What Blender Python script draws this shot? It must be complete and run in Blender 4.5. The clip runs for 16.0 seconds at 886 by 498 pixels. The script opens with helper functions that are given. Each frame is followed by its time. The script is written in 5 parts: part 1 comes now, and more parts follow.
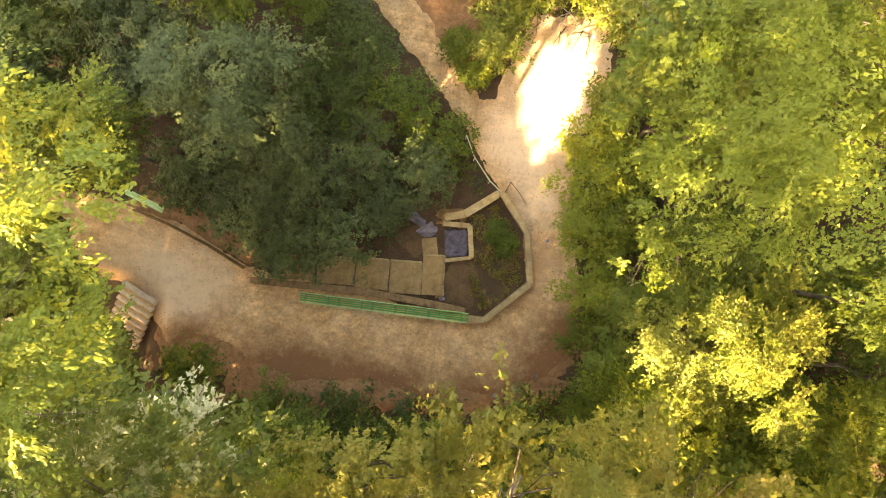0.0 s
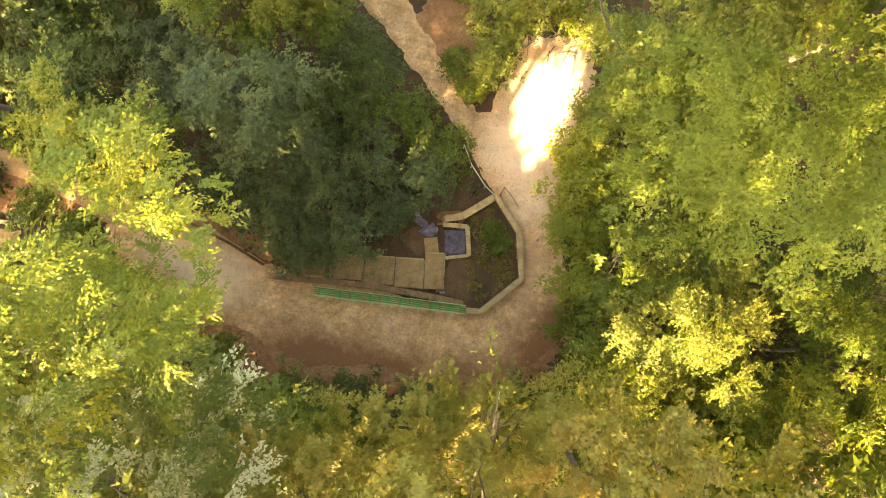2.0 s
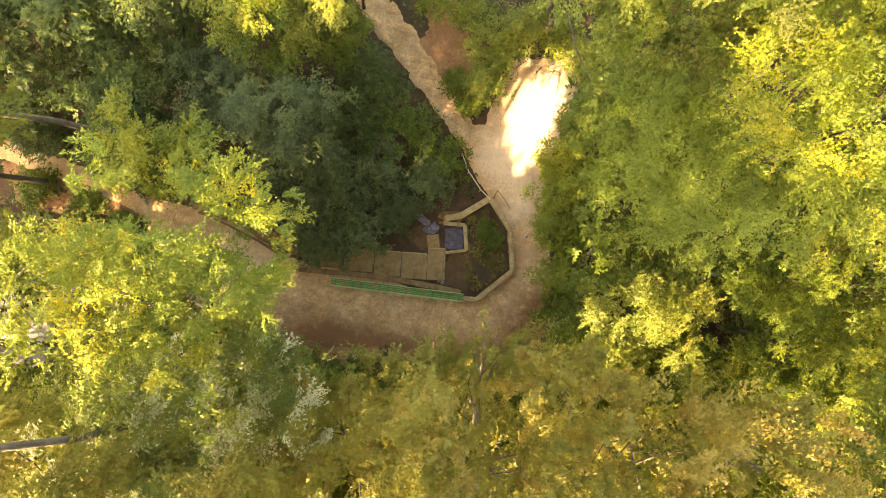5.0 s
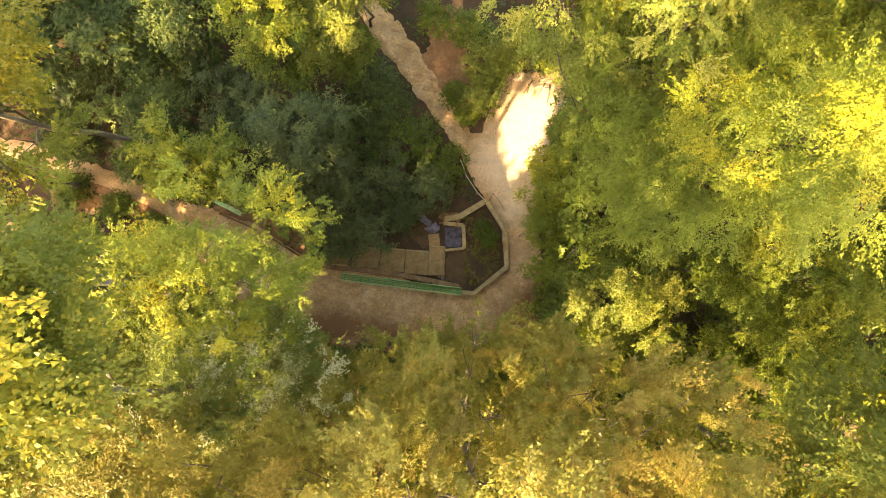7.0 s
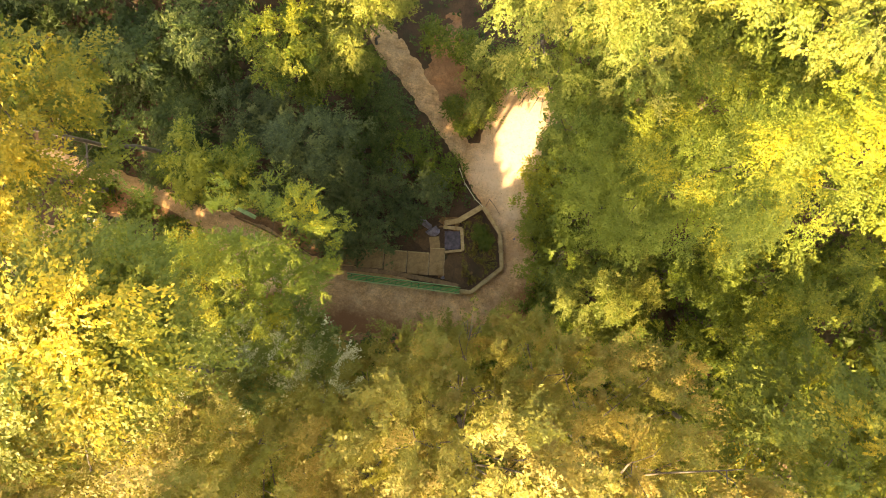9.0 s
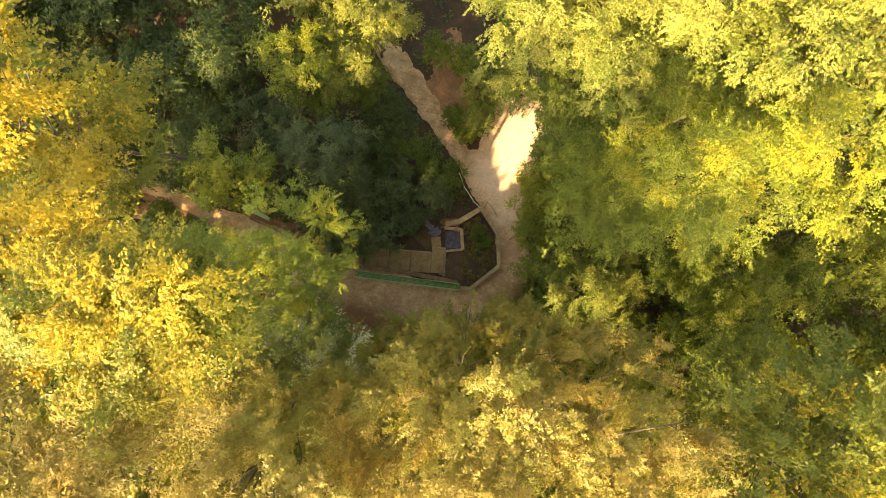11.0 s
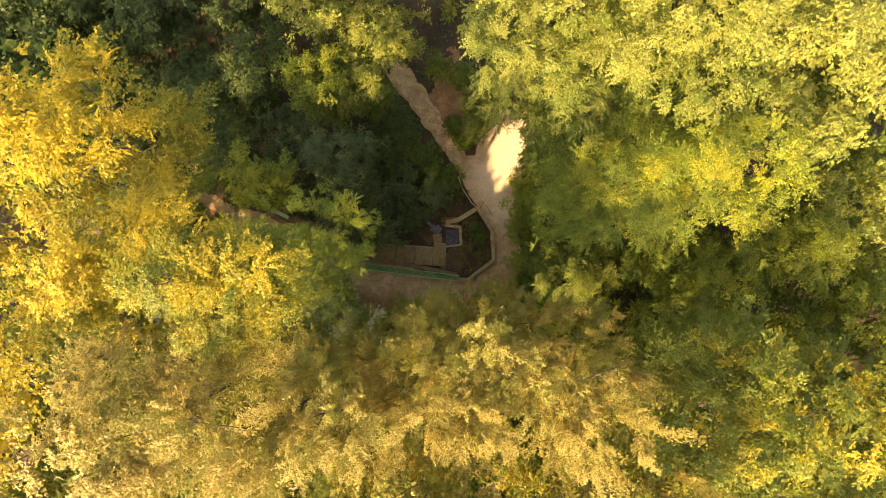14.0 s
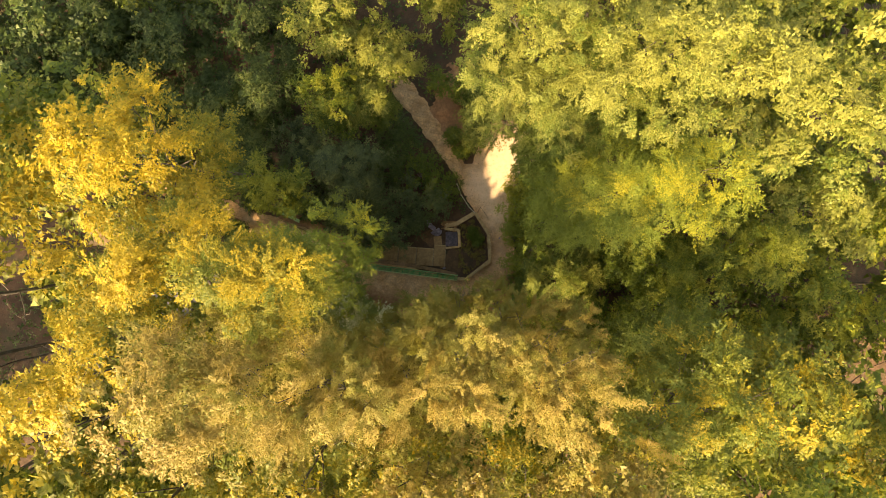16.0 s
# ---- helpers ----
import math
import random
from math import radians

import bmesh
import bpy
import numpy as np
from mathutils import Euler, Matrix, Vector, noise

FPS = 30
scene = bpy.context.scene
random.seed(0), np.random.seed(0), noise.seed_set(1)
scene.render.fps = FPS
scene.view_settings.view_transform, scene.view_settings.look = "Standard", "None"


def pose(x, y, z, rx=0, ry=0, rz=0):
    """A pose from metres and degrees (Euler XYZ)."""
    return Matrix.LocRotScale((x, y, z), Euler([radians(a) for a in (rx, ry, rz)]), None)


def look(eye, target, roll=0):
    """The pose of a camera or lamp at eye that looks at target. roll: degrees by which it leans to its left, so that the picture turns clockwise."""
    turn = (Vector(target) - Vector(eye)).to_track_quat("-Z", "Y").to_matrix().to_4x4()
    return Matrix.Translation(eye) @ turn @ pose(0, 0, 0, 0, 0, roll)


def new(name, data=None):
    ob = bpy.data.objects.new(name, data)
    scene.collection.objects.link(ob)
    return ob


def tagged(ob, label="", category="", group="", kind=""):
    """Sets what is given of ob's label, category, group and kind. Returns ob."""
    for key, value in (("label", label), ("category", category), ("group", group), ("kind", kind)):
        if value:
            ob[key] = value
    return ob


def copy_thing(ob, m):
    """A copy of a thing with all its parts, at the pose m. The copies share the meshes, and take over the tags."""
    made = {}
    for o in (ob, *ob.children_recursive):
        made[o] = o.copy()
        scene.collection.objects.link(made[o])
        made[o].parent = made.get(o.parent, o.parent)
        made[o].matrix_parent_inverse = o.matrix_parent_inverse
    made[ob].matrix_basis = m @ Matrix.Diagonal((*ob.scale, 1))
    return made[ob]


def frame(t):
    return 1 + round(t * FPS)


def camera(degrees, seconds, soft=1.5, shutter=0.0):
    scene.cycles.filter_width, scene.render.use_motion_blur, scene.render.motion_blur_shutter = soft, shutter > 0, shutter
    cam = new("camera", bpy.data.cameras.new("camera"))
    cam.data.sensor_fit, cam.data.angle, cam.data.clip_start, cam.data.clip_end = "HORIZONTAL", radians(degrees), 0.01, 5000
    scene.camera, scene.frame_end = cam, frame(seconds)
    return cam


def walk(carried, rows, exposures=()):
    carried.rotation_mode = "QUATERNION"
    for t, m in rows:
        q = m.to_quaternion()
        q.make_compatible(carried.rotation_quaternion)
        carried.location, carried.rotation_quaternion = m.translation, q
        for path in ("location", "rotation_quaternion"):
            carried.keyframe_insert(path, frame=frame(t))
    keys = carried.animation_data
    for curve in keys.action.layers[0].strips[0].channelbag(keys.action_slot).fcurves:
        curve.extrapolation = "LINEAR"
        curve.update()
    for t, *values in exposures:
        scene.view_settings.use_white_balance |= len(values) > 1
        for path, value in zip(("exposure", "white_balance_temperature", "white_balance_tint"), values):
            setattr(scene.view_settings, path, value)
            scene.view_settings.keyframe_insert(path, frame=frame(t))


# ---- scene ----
cam = camera(73.7, 16.0, soft=1.0)
METRES, EYE, TILT, LEAN, TURN = 23.8, 26.15, -90.0, 0.0, 0.0
ROWS = [
    (0.0, 0.0, 0.0, 0.0, 0.0, 0.0, -0.0),
    (0.5, -0.0003, -0.0266, -0.0007, -0.01, 0.01, 0.0),
    (1.0, -0.0004, -0.0562, -0.0014, -0.0, 0.01, 0.03),
    (1.5, -0.0003, -0.0872, -0.002, 0.01, -0.01, 0.02),
    (2.0, -0.0004, -0.1163, -0.0026, 0.0, -0.02, 0.02),
    (2.5, -0.0006, -0.1436, -0.0034, -0.0, -0.03, 0.04),
    (3.0, -0.0007, -0.1706, -0.0045, 0.01, -0.03, 0.02),
    (3.5, -0.001, -0.198, -0.0057, -0.01, -0.07, 0.02),
    (4.0, -0.0014, -0.2257, -0.0074, -0.01, -0.05, 0.04),
    (6.5, -0.0022, -0.3819, -0.0157, -0.01, -0.06, 0.05),
    (7.0, -0.0022, -0.4129, -0.0157, -0.01, -0.09, 0.06),
    (7.5, -0.0021, -0.4438, -0.0153, -0.01, -0.09, 0.06),
    (8.0, -0.0018, -0.4739, -0.0151, 0.01, -0.08, 0.03),
    (8.5, -0.0014, -0.5022, -0.0131, 0.0, -0.07, -0.12),
    (9.0, -0.0011, -0.5279, -0.0118, 0.01, -0.04, -0.17),
    (11.5, -0.0052, -0.6725, -0.0212, -0.01, 0.11, -0.13),
    (12.0, -0.0044, -0.7047, -0.025, -0.01, 0.1, -0.12),
    (12.5, -0.0051, -0.7382, -0.0284, -0.01, 0.11, -0.11),
    (13.0, -0.0058, -0.7738, -0.0313, -0.01, 0.12, -0.14),
    (13.5, -0.0062, -0.811, -0.0337, 0.0, 0.14, -0.07),
    (14.0, -0.0064, -0.8481, -0.0346, -0.0, 0.14, -0.08),
    (14.5, -0.0064, -0.8846, -0.0335, -0.0, 0.11, -0.1),
    (15.0, -0.0068, -0.922, -0.0311, -0.0, 0.11, -0.09),
    (15.5, -0.007, -0.9601, -0.0292, -0.01, 0.11, -0.11),
    (16.0, -0.0067, -0.9983, -0.0281, -0.02, 0.1, -0.15),
]
walk(cam, [(t, pose(0, 0, EYE, TILT, LEAN, TURN) @ pose(METRES * x, METRES * y, METRES * z, 90 + pitch, roll, yaw)) for t, x, y, z, yaw, pitch, roll in ROWS],
     exposures=[(0.0, 3.95, 12300, 18), (4.0, 3.65, 12000, 14), (7.0, 3.26, 11700, 14), (12.0, 2.52, 10900, 13), (16.0, 2.08, 10700, 13)])

# ---- light ----
SUN_AZ = math.atan2(-0.88, -0.48)          # heading from the square towards the sun
SUN_EL = radians(28)
SUN_DIR = Vector((math.cos(SUN_EL) * math.cos(SUN_AZ), math.cos(SUN_EL) * math.sin(SUN_AZ), math.sin(SUN_EL)))
world = bpy.data.worlds.new("sky")
scene.world = world
world.use_nodes = True
sky = world.node_tree.nodes.new("ShaderNodeTexSky")
sky.sky_type = "NISHITA"
sky.sun_disc = False
sky.sun_elevation = SUN_EL
sky.sun_rotation = math.pi / 2 - SUN_AZ
sky.dust_density = 3.0
background = world.node_tree.nodes["Background"]
background.inputs["Strength"].default_value = 0.15
world.node_tree.links.new(sky.outputs["Color"], background.inputs["Color"])
sun = new("sun", bpy.data.lights.new("sun", "SUN"))
sun.data.energy = 3.3
sun.data.angle = radians(0.55)
sun.data.color = (1.0, 0.88, 0.70)
sun.matrix_world = look(SUN_DIR * 120, (0, 0, 0))


# ---- materials ----
def material(name):
    m = bpy.data.materials.new(name)
    m.use_nodes = True
    return m, m.node_tree.nodes, m.node_tree.links, m.node_tree.nodes["Principled BSDF"]


def noise_node(nodes, links, scale, detail=4.0, rough=0.6, stretch=None):
    coord = nodes.new("ShaderNodeTexCoord")
    n = nodes.new("ShaderNodeTexNoise")
    n.inputs["Scale"].default_value = scale
    n.inputs["Detail"].default_value = detail
    n.inputs["Roughness"].default_value = rough
    links.new(coord.outputs["Object"], n.inputs["Vector"])
    if stretch:
        # drawn out along one way: degrees of that way and how many times longer
        turn = nodes.new("ShaderNodeMapping")
        turn.vector_type = "TEXTURE"
        turn.inputs["Rotation"].default_value[2] = math.radians(stretch[0])
        turn.inputs["Scale"].default_value[0] = stretch[1]
        links.new(coord.outputs["Object"], turn.inputs["Vector"])
        links.new(turn.outputs["Vector"], n.inputs["Vector"])
    return n


def ramp(nodes, links, source, stops):
    r = nodes.new("ShaderNodeValToRGB")
    els = r.color_ramp.elements
    els[0].position, els[0].color = stops[0][0], (*stops[0][1], 1)
    els[1].position, els[1].color = stops[-1][0], (*stops[-1][1], 1)
    for pos, col in stops[1:-1]:
        e = els.new(pos)
        e.color = (*col, 1)
    links.new(source, r.inputs["Fac"])
    return r


def mixed(nodes, links, kind, fac, a, b):
    m = nodes.new("ShaderNodeMix")
    m.data_type, m.blend_type = "RGBA", kind
    for sock, value in ((m.inputs["Factor"], fac), (m.inputs["A"], a), (m.inputs["B"], b)):
        if isinstance(value, (int, float)):
            sock.default_value = value
        elif isinstance(value, tuple):
            sock.default_value = (*value, 1)
        else:
            links.new(value, sock)
    return m.outputs["Result"]


def rough_surface(name, low, high, scale=2.0, fine=30.0, rough=0.9, bump=0.3, metal=0.0, stain=None, grain=0.25, middle=0.12, worn=None, spots=(), litter=None, littered=()):
    """Two-scale mottled surface: broad patches, fine grain, relief and optional stains."""
    m, nodes, links, bsdf = material(name)
    broad = noise_node(nodes, links, scale, 5)
    speck = noise_node(nodes, links, fine, 3)
    c1 = ramp(nodes, links, broad.outputs["Fac"], [(0.3, low), (0.7, high)])
    c2 = ramp(nodes, links, speck.outputs["Fac"], [(0.3, (1 - grain,) * 3), (0.7, (1 + grain * 0.8,) * 3)])
    col = mixed(nodes, links, "MULTIPLY", 1.0, c1.outputs["Color"], c2.outputs["Color"])
    blot = noise_node(nodes, links, scale * 4.3, 4)
    c3 = ramp(nodes, links, blot.outputs["Fac"], [(0.32, (1 - middle,) * 3), (0.68, (1 + middle,) * 3)])
    col = mixed(nodes, links, "MULTIPLY", 1.0, col, c3.outputs["Color"])
    if stain:
        st = noise_node(nodes, links, scale * 0.6, 6, 0.7)
        sr = ramp(nodes, links, st.outputs["Fac"], [(0.52, (0, 0, 0)), (0.66, (1, 1, 1))])
        col = mixed(nodes, links, "MIX", sr.outputs["Color"], col, stain)
    if worn:
        # feet have drawn the loose earth out along the way
        rut = noise_node(nodes, links, 2.2, 6, 0.7, stretch=(-14, 6.0))
        rr = ramp(nodes, links, rut.outputs["Fac"], [(0.34, (0.8, 0.78, 0.75)), (0.66, (1.16, 1.16, 1.16))])
        col = mixed(nodes, links, "MULTIPLY", 1.0, col, rr.outputs["Color"])
    for tint, base, places, strong in ((worn, 0.0, spots, 0.8), (litter, -0.05, littered, 0.95)):
        if not tint:
            continue
        # broad soft patches: uneven noise, stronger round the places named
        wn = noise_node(nodes, links, 0.9 if tint == worn else 2.6, 9, 0.78).outputs["Fac"]
        level = nodes.new("ShaderNodeMath")
        level.operation = "ADD"
        links.new(wn, level.inputs[0])
        level.inputs[1].default_value = base
        level = level.outputs[0]
        for px, py, r in places:
            coord = nodes.new("ShaderNodeTexCoord")
            gap = nodes.new("ShaderNodeVectorMath")
            gap.operation = "DISTANCE"
            links.new(coord.outputs["Object"], gap.inputs[0])
            gap.inputs[1].default_value = (px, py, 0.0)
            near = nodes.new("ShaderNodeMapRange")
            near.inputs["From Min"].default_value, near.inputs["From Max"].default_value = r, 0.0
            near.inputs["To Min"].default_value, near.inputs["To Max"].default_value = 0.0, 0.5 if tint == worn else 0.85
            links.new(gap.outputs["Value"], near.inputs["Value"])
            both = nodes.new("ShaderNodeMath")
            both.operation = "ADD"
            links.new(level, both.inputs[0])
            links.new(near.outputs["Result"], both.inputs[1])
            level = both.outputs[0]
        wr = ramp(nodes, links, level, [(0.45, (0, 0, 0)), (1.0, (strong, strong, strong))])
        col = mixed(nodes, links, "MIX", wr.outputs["Color"], col, tint)
    links.new(col, bsdf.inputs["Base Color"])
    bsdf.inputs["Roughness"].default_value = rough
    bsdf.inputs["Metallic"].default_value = metal
    b = nodes.new("ShaderNodeBump")
    b.inputs["Strength"].default_value = bump
    b.inputs["Distance"].default_value = 0.03
    links.new(speck.outputs["Fac"], b.inputs["Height"])
    links.new(b.outputs["Normal"], bsdf.inputs["Normal"])
    return m


def leaf_surface(name, green, mid, gold, through_light=0.37):
    """Leaves: colour runs from green to gold by each leaf's own tone; part of the light passes through."""
    m, nodes, links, bsdf = material(name)
    tone = nodes.new("ShaderNodeAttribute")
    tone.attribute_name = "tone"
    col = ramp(nodes, links, tone.outputs["Fac"], [(0.0, green), (0.5, mid), (1.0, gold)])
    links.new(col.outputs["Color"], bsdf.inputs["Base Color"])
    bsdf.inputs["Roughness"].default_value = 0.52
    bsdf.inputs["Specular IOR Level"].default_value = 0.34
    back = nodes.new("ShaderNodeBsdfTranslucent")
    links.new(col.outputs["Color"], back.inputs["Color"])
    mix = nodes.new("ShaderNodeMixShader")
    mix.inputs["Fac"].default_value = through_light
    links.new(bsdf.outputs["BSDF"], mix.inputs[1])
    links.new(back.outputs["BSDF"], mix.inputs[2])
    links.new(mix.outputs["Shader"], nodes["Material Output"].inputs["Surface"])
    return m


LEAF = {
    # dark leaves: part of the wood's deep shade is put into their colour
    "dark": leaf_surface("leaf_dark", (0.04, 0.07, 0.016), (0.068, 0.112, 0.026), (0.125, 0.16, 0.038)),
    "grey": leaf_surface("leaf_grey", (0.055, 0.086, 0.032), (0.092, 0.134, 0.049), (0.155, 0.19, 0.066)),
    "green": leaf_surface("leaf_green", (0.07, 0.115, 0.015), (0.145, 0.195, 0.023), (0.30, 0.31, 0.04)),
    "lime": leaf_surface("leaf_lime", (0.10, 0.15, 0.022), (0.17, 0.205, 0.036), (0.285, 0.29, 0.064)),
    "gold": leaf_surface("leaf_gold", (0.12, 0.155, 0.022), (0.20, 0.205, 0.024), (0.42, 0.31, 0.03)),
    "beech": leaf_surface("leaf_beech", (0.16, 0.22, 0.034), (0.22, 0.26, 0.035), (0.42, 0.38, 0.04)),
    # the poplar's pale end also stands in for sky shine on glossy leaves
    "poplar": leaf_surface("leaf_poplar", (0.11, 0.155, 0.032), (0.19, 0.225, 0.055), (0.58, 0.58, 0.38)),
    "amber": leaf_surface("leaf_amber", (0.185, 0.19, 0.035), (0.21, 0.19, 0.036), (0.295, 0.22, 0.052)),
}
DEAD_LEAF = leaf_surface("dead_leaf", (0.17, 0.085, 0.04), (0.29, 0.16, 0.075), (0.44, 0.29, 0.14), 0.15)
BARK = rough_surface("bark", (0.065, 0.053, 0.04), (0.16, 0.135, 0.105), 1.5, 22, 0.95, 0.6)
PALE_BARK = rough_surface("pale_bark", (0.26, 0.23, 0.18), (0.42, 0.38, 0.31), 2.0, 25, 0.9, 0.4)
LITTER = rough_surface("leaf_litter", (0.055, 0.034, 0.02), (0.115, 0.066, 0.036), 0.5, 14, 1.0, 0.8, stain=(0.045, 0.042, 0.02))
DIRT = rough_surface("trodden_dirt", (0.46, 0.268, 0.125), (0.67, 0.432, 0.235), 0.55, 9, 0.97, 0.5, stain=(0.48, 0.29, 0.15), grain=0.3, middle=0.24, worn=(0.77, 0.585, 0.41),
                     # pale spots: worn dusty earth, also lightened to stand in for stronger light
                     spots=((-13.0, -0.9, 2.6), (-10.6, -1.4, 2.2), (-12.0, -2.2, 1.8), (4.6, 5.4, 3.2), (5.6, 8.2, 3.6), (3.2, 4.6, 2.0), (4.4, 2.2, 1.6)),
                     litter=(0.225, 0.102, 0.046), littered=((-7.4, -5.6, 2.6), (-4.8, -6.2, 2.8), (-2.0, -6.6, 2.4), (1.4, -7.0, 2.4), (4.8, -5.6, 2.8), (6.2, -3.6, 2.2), (-11.2, -4.2, 1.6)))
RED_LITTER = rough_surface("red_leaf_litter", (0.23, 0.115, 0.055), (0.37, 0.20, 0.105), 1.1, 16, 1.0, 0.8, stain=(0.28, 0.15, 0.078), middle=0.25)
BED = rough_surface("spring_bed_earth", (0.14, 0.078, 0.033), (0.30, 0.175, 0.078), 1.8, 12, 1.0, 0.7, stain=(0.115, 0.095, 0.034), grain=0.3)
SOIL = rough_surface("dark_soil", (0.08, 0.046, 0.022), (0.155, 0.09, 0.042), 1.6, 18, 0.9, 0.7)
CONCRETE = rough_surface("old_concrete", (0.31, 0.225, 0.11), (0.48, 0.365, 0.195), 1.6, 14, 0.95, 0.3, stain=(0.26, 0.165, 0.075), grain=0.14)
SLAB = rough_surface("sandy_slab", (0.24, 0.155, 0.072), (0.36, 0.24, 0.115), 1.2, 14, 0.95, 0.3, stain=(0.19, 0.115, 0.05), grain=0.12)
BROWN_STONE = rough_surface("brown_stone", (0.17, 0.10, 0.052), (0.31, 0.19, 0.10), 2.4, 14, 0.95, 0.6, stain=(0.09, 0.06, 0.035), grain=0.18)
STONE = rough_surface("weathered_stone", (0.24, 0.165, 0.09), (0.40, 0.30, 0.175), 2.4, 18, 0.95, 0.6, stain=(0.13, 0.10, 0.06))
GREY_ROCK = rough_surface("grey_rock", (0.13, 0.115, 0.15), (0.27, 0.245, 0.31), 2.6, 20, 0.8, 0.8)
TARP = rough_surface("blue_grey_water_film", (0.03, 0.025, 0.036), (0.11, 0.092, 0.13), 3.5, 16, 0.45, 0.6)
GREEN_PAINT = rough_surface("green_paint", (0.025, 0.24, 0.055), (0.045, 0.34, 0.09), 1.4, 26, 0.5, 0.12)
PALE_PAINT = rough_surface("pale_green_paint", (0.30, 0.50, 0.22), (0.42, 0.62, 0.30), 1.4, 26, 0.55, 0.12)
IRON = rough_surface("painted_iron", (0.045, 0.055, 0.045), (0.10, 0.11, 0.09), 3, 30, 0.6, 0.2)
RAIL = rough_surface("pale_rail_paint", (0.45, 0.42, 0.30), (0.62, 0.58, 0.44), 3, 30, 0.5, 0.1)
LOG = rough_surface("pale_log", (0.48, 0.39, 0.28), (0.66, 0.57, 0.44), 1.6, 18, 0.85, 0.3)
ROOF = rough_surface("grey_roof_sheet", (0.24, 0.23, 0.26), (0.36, 0.35, 0.39), 0.8, 14, 0.6, 0.2)
PLASTER = rough_surface("pale_plaster", (0.62, 0.58, 0.50), (0.74, 0.71, 0.63), 0.7, 16, 0.9, 0.2)
PAVING = rough_surface("pale_paving", (0.40, 0.35, 0.27), (0.54, 0.49, 0.40), 1.0, 16, 0.9, 0.2)
WINDOW_GLASS = rough_surface("dark_glass", (0.02, 0.025, 0.03), (0.03, 0.035, 0.04), 2, 10, 0.08, 0.0)


# ---- mesh helpers ----
def mesh_of(bm, name, mat, smooth=False):
    me = bpy.data.meshes.new(name)
    bm.to_mesh(me)
    bm.free()
    me.materials.append(mat)
    if smooth:
        me.polygons.foreach_set("use_smooth", [True] * len(me.polygons))
    return me


def part(name, bm, mat, parent, label="", smooth=False):
    """Links a bmesh as one mesh object under a thing or a part."""
    ob = new(name, mesh_of(bm, name, mat, smooth))
    ob.parent = parent
    if label:
        tagged(ob, label)
    return ob


def block(bm, size, m, bevel=0.0, worn=0.0):
    """A block of that size about the origin of m, bevelled, its corners a little uneven."""
    verts = bmesh.ops.create_cube(bm, size=1.0)["verts"]
    bmesh.ops.scale(bm, vec=size, verts=verts)
    if bevel:
        edges = list({e for v in verts for e in v.link_edges})
        out = bmesh.ops.bevel(bm, geom=edges, offset=bevel, segments=2, profile=0.6, affect="EDGES")
        verts = list({v for f in out["faces"] for v in f.verts} | {v for v in verts if v.is_valid})
    for v in verts:
        if worn:
            v.co += Vector((random.uniform(-worn, worn), random.uniform(-worn, worn), random.uniform(-worn, worn)))
        v.co = m @ v.co
    return bm


def box(size, m, bevel=0.0, worn=0.0):
    return block(bmesh.new(), size, m, bevel, worn)


def tube(bm, pts, radii, sides=7):
    """A tapered tube through the points."""
    rings = []
    for i, p in enumerate(pts):
        a, b = pts[max(i - 1, 0)], pts[min(i + 1, len(pts) - 1)]
        d = (b - a).normalized()
        u = d.orthogonal().normalized()
        w = d.cross(u)
        rings.append([bm.verts.new(p + (u * math.cos(k * math.tau / sides) + w * math.sin(k * math.tau / sides)) * radii[i]) for k in range(sides)])
    for r0, r1 in zip(rings, rings[1:]):
        for k in range(sides):
            bm.faces.new((r0[k], r0[(k + 1) % sides], r1[(k + 1) % sides], r1[k]))
    bm.faces.new(rings[0][::-1])
    bm.faces.new(rings[-1])


def inside(poly, x, y):
    """Which of the points (arrays) lie inside the polygon."""
    x, y = np.asarray(x, float), np.asarray(y, float)
    hit = np.zeros(x.shape, bool)
    for (x0, y0), (x1, y1) in zip(poly, poly[1:] + poly[:1]):
        if y0 == y1:
            continue
        cross = (y0 > y) != (y1 > y)
        hit ^= cross & (x < (x1 - x0) * (y - y0) / (y1 - y0) + x0)
    return hit


def edge_distance(poly, x, y):
    """Distance of the points (arrays) from the polygon's outline."""
    x, y = np.asarray(x, float), np.asarray(y, float)
    best = np.full(x.shape, 1e9)
    for (x0, y0), (x1, y1) in zip(poly, poly[1:] + poly[:1]):
        dx, dy = x1 - x0, y1 - y0
        t = np.clip(((x - x0) * dx + (y - y0) * dy) / (dx * dx + dy * dy), 0, 1)
        best = np.minimum(best, np.hypot(x - x0 - t * dx, y - y0 - t * dy))
    return best


# ---- plan ----
# the trodden square with its paths
SQUARE = [(-16.4, 1.1), (-13.3, 1.7), (-11.4, 1.0), (-8.8, -0.9), (-6.3, -1.6), (0.9, -3.0), (2.0, -3.3), (3.9, -1.7), (3.7, 0.8),
          (2.6, 2.5), (1.2, 5.2), (-0.1, 7.2), (-3.2, 11.2), (-6.5, 15.5), (-5.0, 16.0), (-1.3, 11.2), (0.2, 8.8), (1.7, 6.7), (2.5, 6.3),
          (3.2, 8.4), (4.2, 10.4), (7.6, 10.2), (7.2, 7.6), (5.9, 4.6), (5.5, 2.6), (5.7, -0.6), (6.0, -3.0), (5.4, -4.8),
          (4.6, -5.7), (2.4, -6.3), (-1.0, -6.4), (-2.4, -5.9), (-6.9, -5.8), (-8.6, -4.8), (-10.2, -3.9), (-12.4, -4.2), (-13.6, -2.4),
          (-14.6, -1.4), (-16.2, -1.0)]
